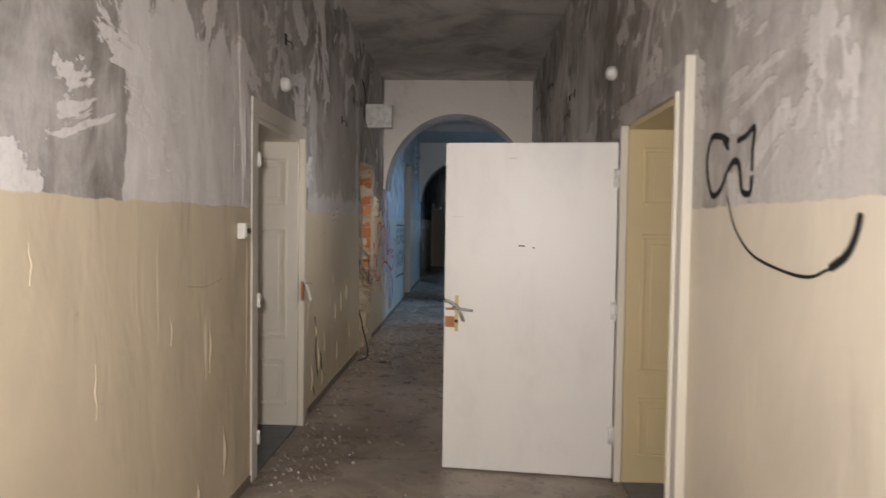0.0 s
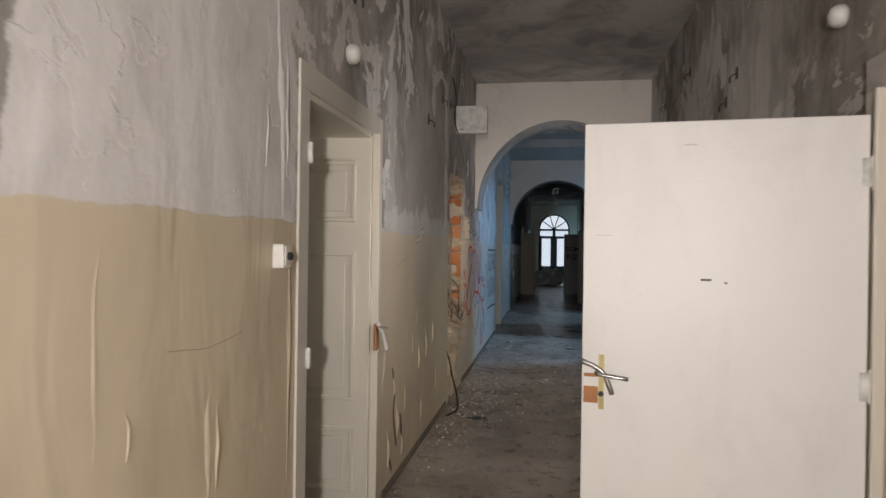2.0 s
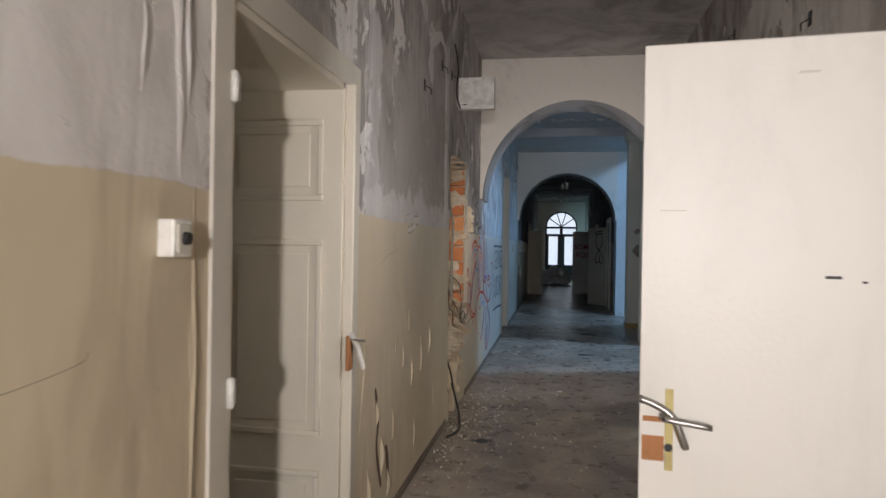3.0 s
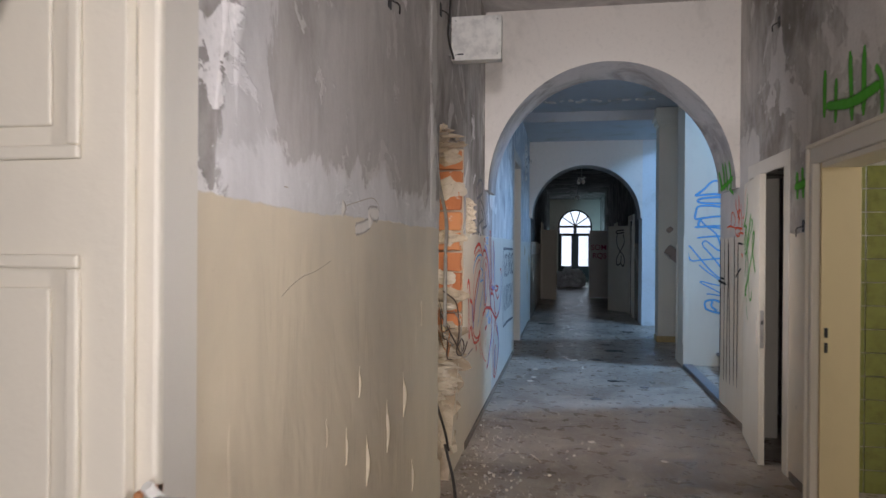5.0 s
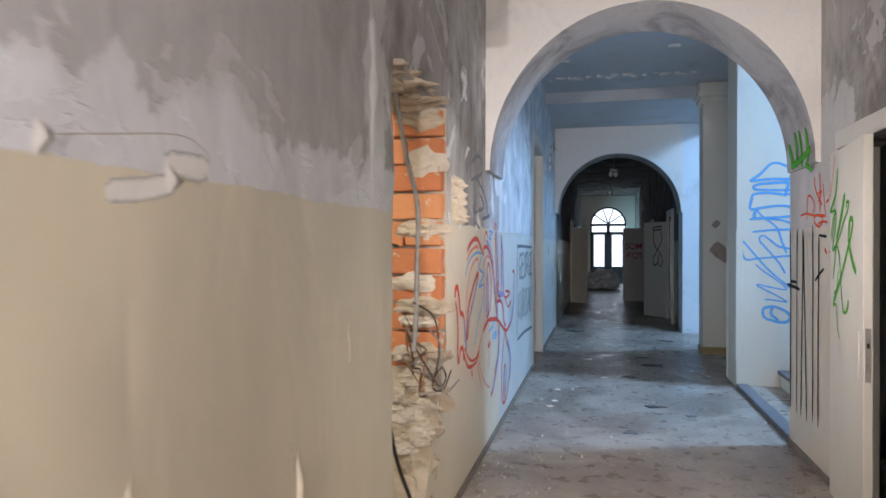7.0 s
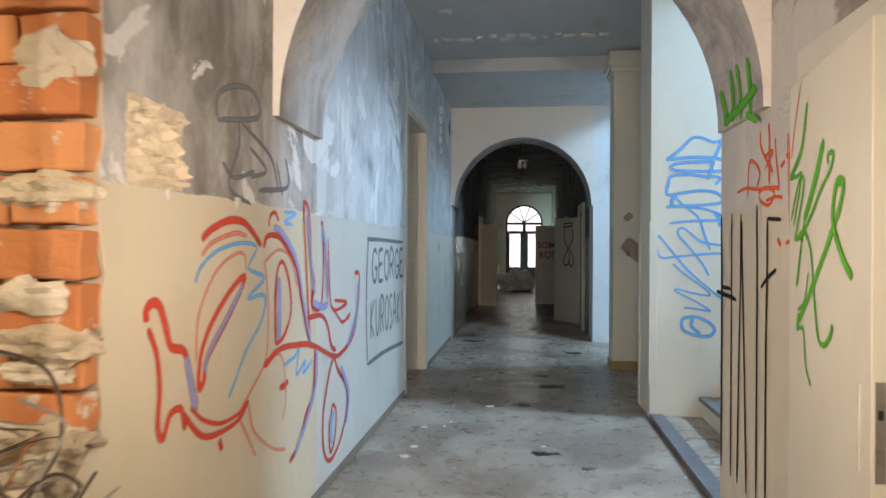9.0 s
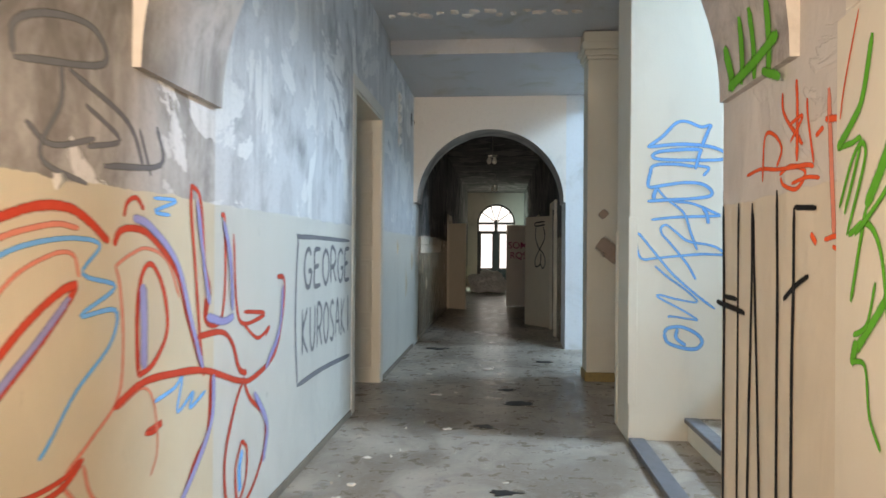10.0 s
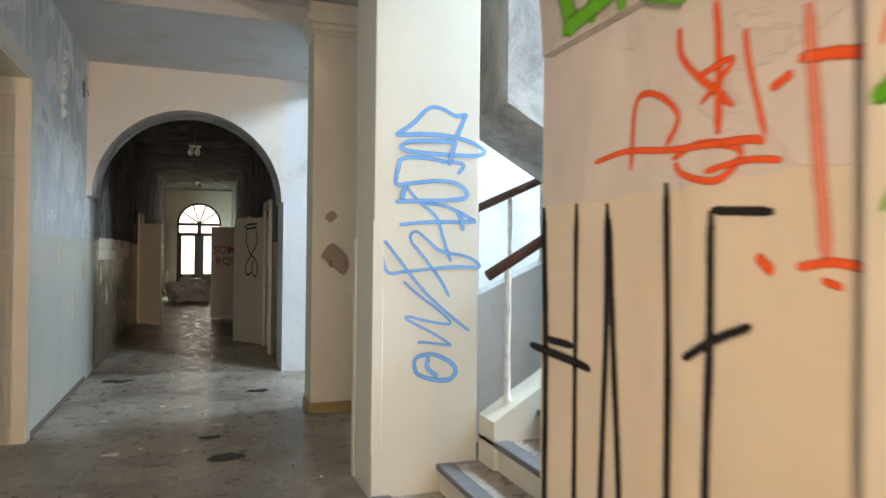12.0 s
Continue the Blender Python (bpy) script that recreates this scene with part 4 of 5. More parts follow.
def peel(y, z, h, w, x=LX, side=1, curl=0.03, mat=None):
    """A curled strip of paint hanging off the wall, thick enough to have an edge."""
    bm = bmesh.new()
    rows = []
    n = 8
    ph = random.random() * 9
    for i in range(n + 1):
        t = i / n
        half = w * 0.22 * math.sin(math.pi * min(0.97, 0.1 + t * 0.85)) * (0.8 + 0.4 * noise.noise((t * 4, ph, 0)))
        zz = z + h * (0.5 - t)
        off = 0.5 * curl * math.sin(math.pi * t * 0.9) ** 1.5
        rows.append([bm.verts.new((x + side * (0.002 + o), y + d + 0.012 * noise.noise((t * 3, ph, 2)), zz)) for d, o in ((-half, 0.0), (0, off * 0.5), (half, off), (half * 0.9, off - 0.003), (0, off * 0.5 - 0.003))])
    for a, b in zip(rows, rows[1:]):
        for i in range(4):
            bm.faces.new((a[i], a[i + 1], b[i + 1], b[i]))
    tagged(part("paint_peel", bm, mat or M_WALL, None, "", True), "curled strip of peeling beige paint on the wall", "paint peel", "paint peels")


for y, z, h, w, c in ((3.9, 1.1, 0.2, 0.03, 0.02), (4.35, 0.95, 0.42, 0.04, 0.03), (3.3, 0.98, 0.3, 0.03, 0.018), (2.95, 1.45, 0.2, 0.02, 0.015), (4.55, 0.35, 0.4, 0.08, 0.05), (4.2, 0.22, 0.3, 0.06, 0.05), (3.95, 0.2, 0.22, 0.07, 0.06),
                       (6.75, 0.65, 0.2, 0.05, 0.05), (6.85, 0.4, 0.35, 0.1, 0.07), (7.0, 0.2, 0.25, 0.1, 0.06), (6.6, 0.28, 0.35, 0.05, 0.06), (7.1, 0.5, 0.28, 0.05, 0.04), (7.35, 0.85, 0.2, 0.03, 0.03), (7.6, 0.72, 0.3, 0.05, 0.05),
                       (7.9, 0.78, 0.36, 0.05, 0.05), (8.2, 0.85, 0.32, 0.05, 0.06), (7.5, 1.05, 0.18, 0.03, 0.03), (7.15, 0.95, 0.14, 0.03, 0.02), (8.4, 0.4, 0.25, 0.05, 0.04), (7.7, 0.3, 0.3, 0.06, 0.05), (8.6, 1.2, 0.2, 0.025, 0.02)):
    peel(y, z, h * 0.65, w * 0.8, LX, 1, c * 0.7)
for y, z, h, w, c in ((4.88, 2.1, 0.5, 0.05, 0.02), (4.92, 1.2, 1.1, 0.045, 0.018), (4.7, 1.98, 0.25, 0.03, 0.015)):
    peel(y, z, h, w, LX, 1, c)
for y, z, w in ((7.62, 1.66, 0.12), (10.45, 1.66, 0.1), (11.0, 1.66, 0.16), (7.3, 1.69, 0.1)):
    peel(y, z, 0.06, w, LX, 1, 0.014, M_ARCH)
for y, z, h, w in ((20.4, 1.2, 0.3, 0.08), (19.0, 1.3, 0.3, 0.06), (18.4, 1.0, 0.4, 0.06), (17.6, 1.5, 0.2, 0.05), (21.0, 0.9, 0.3, 0.08)):
    peel(y, z, h, w, LX, 1, 0.04)

def blister(y, z0, z1, r, lean=0.0):
    """A long wrinkle of loose paint: a low wavy ridge standing off the left wall."""
    bm = bmesh.new()
    n, ph = max(10, int((z1 - z0) / 0.035)), random.random() * 20
    rows = []
    for i in range(n + 1):
        t = i / n
        z = z0 + (z1 - z0) * t
        w = r * (0.25 + abs(noise.noise((z * 4.5, ph, 0)))) * math.sin(math.pi * min(1, max(0.02, t))) ** 0.4 * 1.6
        c = y + lean * t + 0.045 * noise.noise((z * 2.6, ph, 5)) + 0.015 * noise.noise((z * 9, ph, 8))
        rows.append([bm.verts.new((LX - 0.002 + w * 0.75 * h, c + w * d, z)) for d, h in ((-1.6, 0.0), (-0.7, 0.35), (0.1, 1.0), (0.45, 0.75), (0.6, 0.0))])
    for a, b in zip(rows, rows[1:]):
        for i in range(4):
            bm.faces.new((a[i], a[i + 1], b[i + 1], b[i]))
    tagged(part("paint_blister", bm, M_WALL, None, "", True), "long wrinkle of loose paint standing off the wall", "paint blister", "paint blisters")


for y, z0, z1, r, lean in ((4.86, 1.68, 3.0, 0.024, -0.1), (4.9, 0.5, 1.5, 0.012, 0.02), (4.3, 0.78, 1.15, 0.014, 0.03), (3.75, 0.95, 1.6, 0.008, 0.05),
                           (6.44, 1.7, 2.95, 0.022, 0.05), (6.52, 1.85, 2.6, 0.024, 0.06), (6.46, 0.6, 1.2, 0.012, 0.04), (8.86, 1.7, 3.2, 0.03, -0.06), (8.45, 0.9, 1.5, 0.008, 0.03)):
    blister(y, z0, z1, r, lean)

# ---------- flaking ceiling ----------


def ceiling_flake(x, y, w, d):
    bm = bmesh.new()
    k = 8
    ring = [(x + w * math.cos(2 * math.pi * i / k) * random.uniform(0.6, 1.1), y + d * math.sin(2 * math.pi * i / k) * random.uniform(0.6, 1.1)) for i in range(k)]
    up = [bm.verts.new((a, b, Z2)) for a, b in ring]
    lo = [bm.verts.new((a, b, Z2 - random.uniform(0.004, 0.035))) for a, b in ring]
    bm.faces.new(up)
    bm.faces.new(lo[::-1])
    for i in range(k):
        bm.faces.new((lo[i], lo[(i + 1) % k], up[(i + 1) % k], up[i]))
    tagged(part("ceiling_flake", bm, M_ARCH), "pale paint flake peeling off the hall ceiling", "paint flake", "ceiling flakes")


for i in range(16):
    ceiling_flake(-0.85 + i * 0.13 + random.uniform(-0.04, 0.04), 16.1 + random.uniform(-0.08, 0.08), random.uniform(0.03, 0.1), random.uniform(0.02, 0.06))
for x, y in ((-0.4, 13.4), (0.7, 14.8), (0.9, 13.0), (-0.6, 15.2), (0.2, 13.9)):
    ceiling_flake(x, y, 0.09, 0.05)

# ---------- crumbs on the floor ----------


def crumbs(name, label, count, place, lo, hi):
    bm = bmesh.new()
    for _ in range(count):
        x, y = place()
        s = lo + (hi - lo) * random.random() ** 4
        q = Euler((random.random() * 6, random.random() * 6, random.random() * 6)).to_matrix()
        vs = [bm.verts.new(q @ Vector((a * s * random.uniform(0.5, 1), b * s * random.uniform(0.5, 1), c * s * 0.5)) + Vector((x, y, s * 0.3))) for a, b, c in ((1, 0, -1), (-1, 0.8, -1), (-0.7, -1, -1), (0.2, 0.1, 1))]
        for f in ((0, 1, 2), (0, 1, 3), (1, 2, 3), (2, 0, 3)):
            bm.faces.new([vs[i] for i in f])
    tagged(part(name, bm, M_CRUMB), label, "debris", "", "stuff")


crumbs("plaster_crumbs", "small plaster crumbs over the corridor floor", 900, lambda: (random.uniform(LX + 0.03, RX - 0.03), random.uniform(2.0, 20)), 0.003, 0.016)
crumbs("plaster_crumbs", "plaster crumbs fallen along the peeling wall", 900, lambda: (LX + 0.03 + abs(random.gauss(0, 0.3)), random.gauss(9.4, 1.2)), 0.003, 0.018)
crumbs("plaster_crumbs", "paint flakes at the first door's foot", 260, lambda: (LX + 0.05 + abs(random.gauss(0, 0.25)), random.gauss(5.3, 0.5)), 0.003, 0.016)


def flat_scrap(x, y, s, mat, label):
    bm = bmesh.new()
    k = 15
    ring = []
    for i in range(k):
        a = 2 * math.pi * i / k
        r = s * (0.35 + 0.85 * random.random())
        ring.append((x + r * math.cos(a) * 1.5, y + r * math.sin(a)))
    top = [bm.verts.new((px, py, 0.003 + 0.006 * random.random())) for px, py in ring]
    bot = [bm.verts.new((px, py, 0.001)) for px, py in ring]
    bm.faces.new(top)
    bm.faces.new(bot[::-1])
    for i in range(k):
        bm.faces.new((bot[i], bot[(i + 1) % k], top[(i + 1) % k], top[i]))
    tagged(part("paint_scrap", bm, mat), label, "scrap", "floor scraps")


for x, y, s in ((-0.6, 8.6, 0.07), (0.35, 13.2, 0.07), (0.1, 12.2, 0.05), (0.5, 15.6, 0.1), (0.2, 14.7, 0.06), (-0.6, 19.0, 0.12), (0.9, 18.0, 0.08), (0.4, 16.2, 0.06), (0.65, 12.9, 0.04)):
    flat_scrap(x, y, s, M_DARK if s > 0.05 else M_STONE, "dark curled scrap lying on the dusty floor")
for x, y, s in ((-0.62, 13.0, 0.03), (-0.3, 15.9, 0.04), (0.45, 16.6, 0.05), (-0.1, 14.6, 0.03), (0.2, 17.4, 0.04), (-0.5, 17.0, 0.03), (0.0, 10.6, 0.025), (0.5, 10.2, 0.02)):
    flat_scrap(x, y, s, M_ARCH, "pale plaster scrap lying on the dusty floor")

for i in range(8):
    flat_scrap(random.uniform(-0.7, 1.1), random.uniform(12.3, 17.8), random.uniform(0.008, 0.024), M_ARCH, "pale plaster scrap lying on the dusty floor")

# green tiles in the tiled room, seen past the door
room = bpy.data.objects["wall_room_right_split_2"]
me = None
for i in range(8):
    for j in range(14):
        if me is None:
            ob = part("tile", slab(0.003, -0.008, 0.003, 0.147, 0, 0.147, 0.002), M_TILE_G, room)
            me = ob.data
        else:
            ob = new("tile", me)
            ob.parent = room
        ob.location = (RT + 0.01 + i * 0.15, 9.8, j * 0.15)

# ---------- sprayed tags ----------


def stroke(bm, pts, width, put, over=0.0):
    """A sprayed line of even width on a surface; put turns wall coordinates and depth into a place."""
    line = smooth_line([(a, b, 0) for a, b in pts], 6)
    uv = bm.loops.layers.uv.verify()
    lift = over + 0.0018 + 0.0012 * (len(bm.verts) % 97) / 97
    left, right = [], []
    n = len(line)
    for i, p in enumerate(line):
        d = line[min(i + 1, n - 1)] - line[max(i - 1, 0)]
        d = Vector((-d.y, d.x, 0)).normalized() if d.length > 1e-6 else Vector((0, 1, 0))
        w = width * 0.5 * (0.6 if i in (0, n - 1) else 1.0) * (1 + 0.18 * noise.noise((p.x * 6, p.y * 6, 1)))
        left.append(bm.verts.new(put(p.x + d.x * w, p.y + d.y * w, lift + i * 0.00004)))
        right.append(bm.verts.new(put(p.x - d.x * w, p.y - d.y * w, lift + i * 0.00004)))
    for i in range(n - 1):
        f = bm.faces.new((left[i], left[i + 1], right[i + 1], right[i]))
        for lp, u in zip(f.loops, (0, 0, 1, 1)):
            lp[uv].uv = (u, i / n)


def on_left(a, b, d):
    return (LX + d, a, b)


def on_right(a, b, d):
    return (RX - d, a, b)


def on_pier(a, b, d):
    return (a, 14.35 - d, b)


def on_soffit(a, b, d):
    return (0.153 + 1.1 * math.sqrt(max(0.05, 1 - ((b - 2.1) / 1.166) ** 2)) - 0.004 - d if b > 2.1 else RX - 0.034 - d, a, b)


M_ROUGH_SPOT = spray("flaked_spot", (0.33, 0.25, 0.2))


def on_pilaster(a, b, d):
    return (a, 16.78 - d, b)


def on_leaf3(a, b, d):
    a, b = a - 0.04 - 0.085 * (a - 10.4), 1.46 + 0.955 * (b - 1.46)
    return (1.2395 - 0.12 * (11.06 - a) - d, a, b)


SPRAY = 1.6  # the soft edge lies outside the line proper


def tag(material, put, label, strokes, over=0.0):
    bm = bmesh.new()
    for pts, w in strokes:
        stroke(bm, pts, w * SPRAY, put, over)
    ob = part("graffiti", bm, material)
    ob.data.uv_layers[0].name = "across"
    tagged(ob, label, "graffiti", "", "structure")


tag(M_RED, on_left, "large looping red sprayed tag on the wall", [
    ([(10.69, 1.50), (10.77, 1.54), (10.92, 1.58), (11.06, 1.58), (11.16, 1.54), (11.26, 1.48)], 0.028),
    ([(10.32, 1.23), (10.32, 1.27), (10.36, 1.29), (10.40, 1.27), (10.44, 1.19), (10.47, 1.13), (10.56, 1.10), (10.60, 1.01), (10.64, 0.90), (10.64, 0.88)], 0.031),
    ([(10.33, 1.21), (10.38, 1.12), (10.40, 1.00), (10.39, 0.88), (10.42, 0.83), (10.47, 0.90), (10.54, 0.90), (10.57, 0.82)], 0.024),
    ([(11.09, 1.35), (11.05, 1.30), (10.90, 1.17), (10.74, 1.05), (10.71, 0.97), (10.67, 0.95), (10.68, 1.06), (10.75, 1.16), (10.88, 1.26), (11.01, 1.33), (11.09, 1.35)], 0.026),
    ([(10.61, 0.89), (10.71, 0.82), (10.86, 0.77), (11.03, 0.77), (11.11, 0.80)], 0.017),
    ([(10.56, 0.88), (10.67, 0.78), (10.79, 0.74), (11.01, 0.74), (11.13, 0.80)], 0.022),
    ([(11.35, 1.57), (11.37, 1.62), (11.43, 1.64), (11.48, 1.60)], 0.017),
    ([(11.29, 1.47), (11.33, 1.52), (11.43, 1.53), (11.54, 1.50), (11.73, 1.37), (11.83, 1.18), (11.97, 0.94)], 0.025),
    ([(11.45, 1.00), (11.44, 1.21), (11.47, 1.36), (11.54, 1.40), (11.63, 1.30), (11.66, 1.14), (11.56, 1.03), (11.45, 1.00)], 0.022),
    ([(11.86, 1.73), (11.86, 1.61), (11.90, 1.39), (11.95, 1.08), (11.99, 0.90)], 0.022),
])
tag(M_RED, on_left, "red sprayed spikes and loops of the large tag", [
    ([(11.86, 1.73), (11.95, 1.67), (12.00, 1.39), (12.05, 1.27), (12.01, 1.16)], 0.022),
    ([(12.17, 1.62), (12.21, 1.59), (12.22, 1.32), (12.18, 1.14), (12.09, 1.11), (12.00, 1.15), (12.01, 1.24)], 0.022),
    ([(12.32, 1.53), (12.36, 1.19), (12.45, 1.08), (12.72, 1.09), (12.73, 1.11), (12.46, 1.14)], 0.022),
    ([(12.97, 1.30), (13.10, 1.27), (13.07, 1.05), (12.92, 0.85), (12.60, 0.78), (12.40, 0.80), (12.01, 0.92), (11.72, 0.96), (11.48, 0.97), (11.29, 0.92)], 0.028),
    ([(12.45, 1.08), (12.66, 0.98), (12.84, 1.02), (12.78, 0.98)], 0.020),
    ([(12.45, 0.81), (12.55, 0.68), (12.77, 0.53), (12.76, 0.35), (12.59, 0.20), (12.38, 0.15), (12.25, 0.25), (12.23, 0.47), (12.35, 0.69), (12.45, 0.79)], 0.024),
    ([(12.44, 0.49), (12.36, 0.37), (12.39, 0.20), (12.49, 0.27), (12.51, 0.42), (12.44, 0.49)], 0.022),
    ([(12.07, 0.89), (12.04, 0.64), (11.92, 0.55), (11.78, 0.41), (11.65, 0.37)], 0.028),
    ([(11.50, 0.78), (11.62, 0.79), (11.56, 0.77), (11.50, 0.78)], 0.020),
    ([(11.93, 1.08), (12.18, 1.07), (12.31, 1.00), (12.40, 0.86), (12.50, 0.82)], 0.028),
    ([(10.84, 0.71), (10.87, 0.66)], 0.028),
])
tag(M_SOFTRED, on_left, "thin faded red sprayed lines on the wall", [
    ([(10.69, 1.44), (10.78, 1.49), (10.98, 1.53), (11.10, 1.52)], 0.017),
    ([(10.65, 1.05), (10.67, 1.22), (10.80, 1.37), (10.97, 1.44), (11.07, 1.44), (11.10, 1.37)], 0.014),
    ([(11.30, 1.40), (11.40, 1.44), (11.51, 1.46), (11.66, 1.41), (11.76, 1.26)], 0.014),
    ([(11.30, 1.40), (11.33, 1.32), (11.35, 1.13), (11.32, 0.95), (11.17, 0.85), (11.04, 0.78)], 0.014),
    ([(11.13, 0.78), (11.19, 0.65), (11.41, 0.51), (11.59, 0.45)], 0.014),
    ([(11.01, 0.77), (11.13, 0.63), (11.21, 0.53)], 0.014),
    ([(11.32, 0.91), (11.48, 0.95), (11.56, 0.88), (11.59, 0.70), (11.54, 0.61)], 0.011),
])
tag(M_BLUE, on_left, "light blue sprayed lines in the red tag", [
    ([(10.64, 1.34), (10.69, 1.40), (10.83, 1.46), (11.05, 1.49), (11.21, 1.47), (11.12, 1.38), (11.30, 1.33), (11.11, 1.25), (11.30, 1.25), (11.27, 1.14), (11.09, 1.02), (10.97, 0.90), (10.92, 0.86)], 0.015),
    ([(11.56, 0.88), (11.72, 0.90), (11.79, 0.93), (11.75, 0.80), (11.89, 0.85), (11.86, 0.79), (12.01, 0.83)], 0.017),
    ([(11.55, 1.65), (11.73, 1.65), (11.56, 1.60), (11.68, 1.59)], 0.014),
    ([(12.45, 0.44), (12.41, 0.35), (12.42, 0.24)], 0.035),
])
tag(M_BLUEGREY, on_left, "slate blue shading inside the red tag", [
    ([(10.57, 1.08), (10.61, 0.96), (10.64, 0.88)], 0.036),
    ([(11.05, 1.31), (10.90, 1.19), (10.74, 1.07), (10.71, 1.00)], 0.024),
    ([(11.47, 1.33), (11.48, 1.19), (11.48, 1.02)], 0.041),
    ([(11.40, 1.57), (11.52, 1.54), (11.73, 1.40), (11.86, 1.15), (11.97, 0.94)], 0.029),
    ([(11.91, 1.67), (11.98, 1.39), (12.04, 1.21)], 0.029),
    ([(12.19, 1.59), (12.27, 1.41), (12.30, 1.16)], 0.031),
    ([(13.07, 1.24), (13.00, 0.98), (12.77, 0.80)], 0.033),
    ([(12.09, 0.89), (12.07, 0.69), (11.92, 0.53), (11.71, 0.38)], 0.031),
    ([(12.60, 0.70), (12.80, 0.48), (12.74, 0.29)], 0.036),
    ([(12.01, 1.16), (12.18, 1.12), (12.31, 1.13)], 0.036),
], 0.005)
tag(M_GREY, on_left, "faded grey sprayed tag on bare plaster", [
    ([(10.81, 1.98), (10.82, 2.07), (10.97, 2.14), (11.17, 2.16), (11.22, 2.06), (10.81, 1.97)], 0.021),
    ([(11.01, 2.01), (11.01, 1.89), (10.92, 1.72), (11.14, 1.66)], 0.017),
    ([(11.05, 2.0), (11.37, 1.9), (11.48, 1.75)], 0.019),
    ([(11.13, 1.91), (11.32, 1.83), (11.14, 1.78)], 0.018),
    ([(10.86, 1.81), (10.97, 1.76), (11.18, 1.81)], 0.018),
    ([(11.23, 1.73), (11.6, 1.78), (11.57, 1.92)], 0.020),
    ([(11.45, 1.89), (11.53, 1.73)], 0.017),
])
tag(M_GREY, on_left, "grey sprayed box round the lettering", [
    ([(13.38, 0.57), (13.33, 1.02), (13.38, 1.49), (13.51, 1.54), (14.87, 1.53)], 0.028),
    ([(13.38, 0.58), (14.03, 0.58), (14.9, 0.54)], 0.032),
])
tag(M_BLUE, on_pier, "light blue sprayed scrawl down the cream pier", [
    ([(1.43, 2.25), (1.54, 2.33), (1.64, 2.43), (1.72, 2.44), (1.82, 2.40), (1.89, 2.41), (1.88, 2.38), (1.83, 2.26)], 0.024),
    ([(1.43, 2.25), (1.67, 2.27), (1.89, 2.25), (2.01, 2.20), (2.02, 2.17), (1.93, 2.15), (1.66, 2.15), (1.50, 2.16), (1.47, 2.19), (1.55, 2.22), (1.80, 2.23), (1.81, 2.19), (1.78, 2.08)], 0.023),
    ([(1.78, 2.11), (1.88, 2.09), (1.84, 2.03)], 0.020),
    ([(1.78, 2.10), (1.63, 2.12), (1.48, 2.11), (1.45, 2.05), (1.44, 1.95), (1.55, 1.96), (1.70, 1.98), (1.83, 1.97), (1.90, 1.92), (1.89, 1.88), (1.77, 1.86), (1.59, 1.85), (1.43, 1.84)], 0.023),
    ([(1.51, 1.96), (1.48, 1.89), (1.48, 1.85)], 0.027),
    ([(1.50, 1.94), (1.57, 1.86), (1.70, 1.75), (1.75, 1.61), (1.80, 1.47)], 0.016),
])
tag(M_BLUE, on_pier, "lower part of the light blue sprayed scrawl", [
    ([(1.62, 1.84), (1.77, 1.82), (1.93, 1.75), (1.94, 1.73), (1.66, 1.72), (1.46, 1.70)], 0.019),
    ([(1.84, 1.79), (1.87, 1.74), (1.88, 1.67)], 0.024),
    ([(1.55, 1.57), (1.53, 1.63), (1.57, 1.66), (1.64, 1.61), (1.73, 1.54), (1.89, 1.51), (1.96, 1.48), (1.99, 1.44), (1.81, 1.44), (1.51, 1.41), (1.40, 1.40), (1.36, 1.46), (1.35, 1.56), (1.37, 1.59), (1.47, 1.47), (1.62, 1.29), (1.80, 1.13), (1.93, 1.03)], 0.017),
    ([(1.54, 1.59), (1.62, 1.50), (1.73, 1.36), (1.79, 1.25)], 0.017),
    ([(1.49, 1.35), (1.58, 1.27), (1.73, 1.16), (1.80, 1.08), (1.65, 1.10), (1.53, 1.13), (1.52, 1.11), (1.69, 1.02), (1.80, 0.95), (1.76, 0.95), (1.61, 0.97), (1.59, 0.96)], 0.014),
    ([(1.56, 0.84), (1.59, 0.88), (1.69, 0.89), (1.80, 0.84), (1.84, 0.78), (1.80, 0.73), (1.71, 0.73), (1.59, 0.77), (1.56, 0.84)], 0.024),
    ([(1.66, 0.88), (1.65, 0.81), (1.72, 0.75)], 0.024),
])
tag(M_BLACK, on_right, "tall thin black sprayed letters", [
    ([(12.14, 1.66), (12.12, 1.24), (12.12, 0.8), (12.12, 0.3)], 0.030),
    ([(11.95, 1.66), (11.95, 1.21), (11.95, 0.86), (11.95, 0.3)], 0.021),
    ([(11.8, 1.65), (11.8, 1.31), (11.82, 0.9), (11.84, 0.3)], 0.022),
    ([(11.79, 1.61), (11.77, 1.31), (11.74, 0.93), (11.7, 0.3)], 0.022),
    ([(11.57, 1.68), (11.56, 1.34), (11.56, 0.99), (11.56, 0.32)], 0.021),
    ([(11.43, 1.61), (11.43, 1.33), (11.44, 1.03), (11.44, 0.32)], 0.021),
    ([(11.43, 1.61), (11.27, 1.6)], 0.018),
    ([(12.22, 1.24), (12.01, 1.23), (11.87, 1.22)], 0.022),
    ([(12.11, 1.27), (11.96, 1.27)], 0.019),
    ([(11.51, 1.3), (11.42, 1.35), (11.32, 1.39)], 0.018),
])
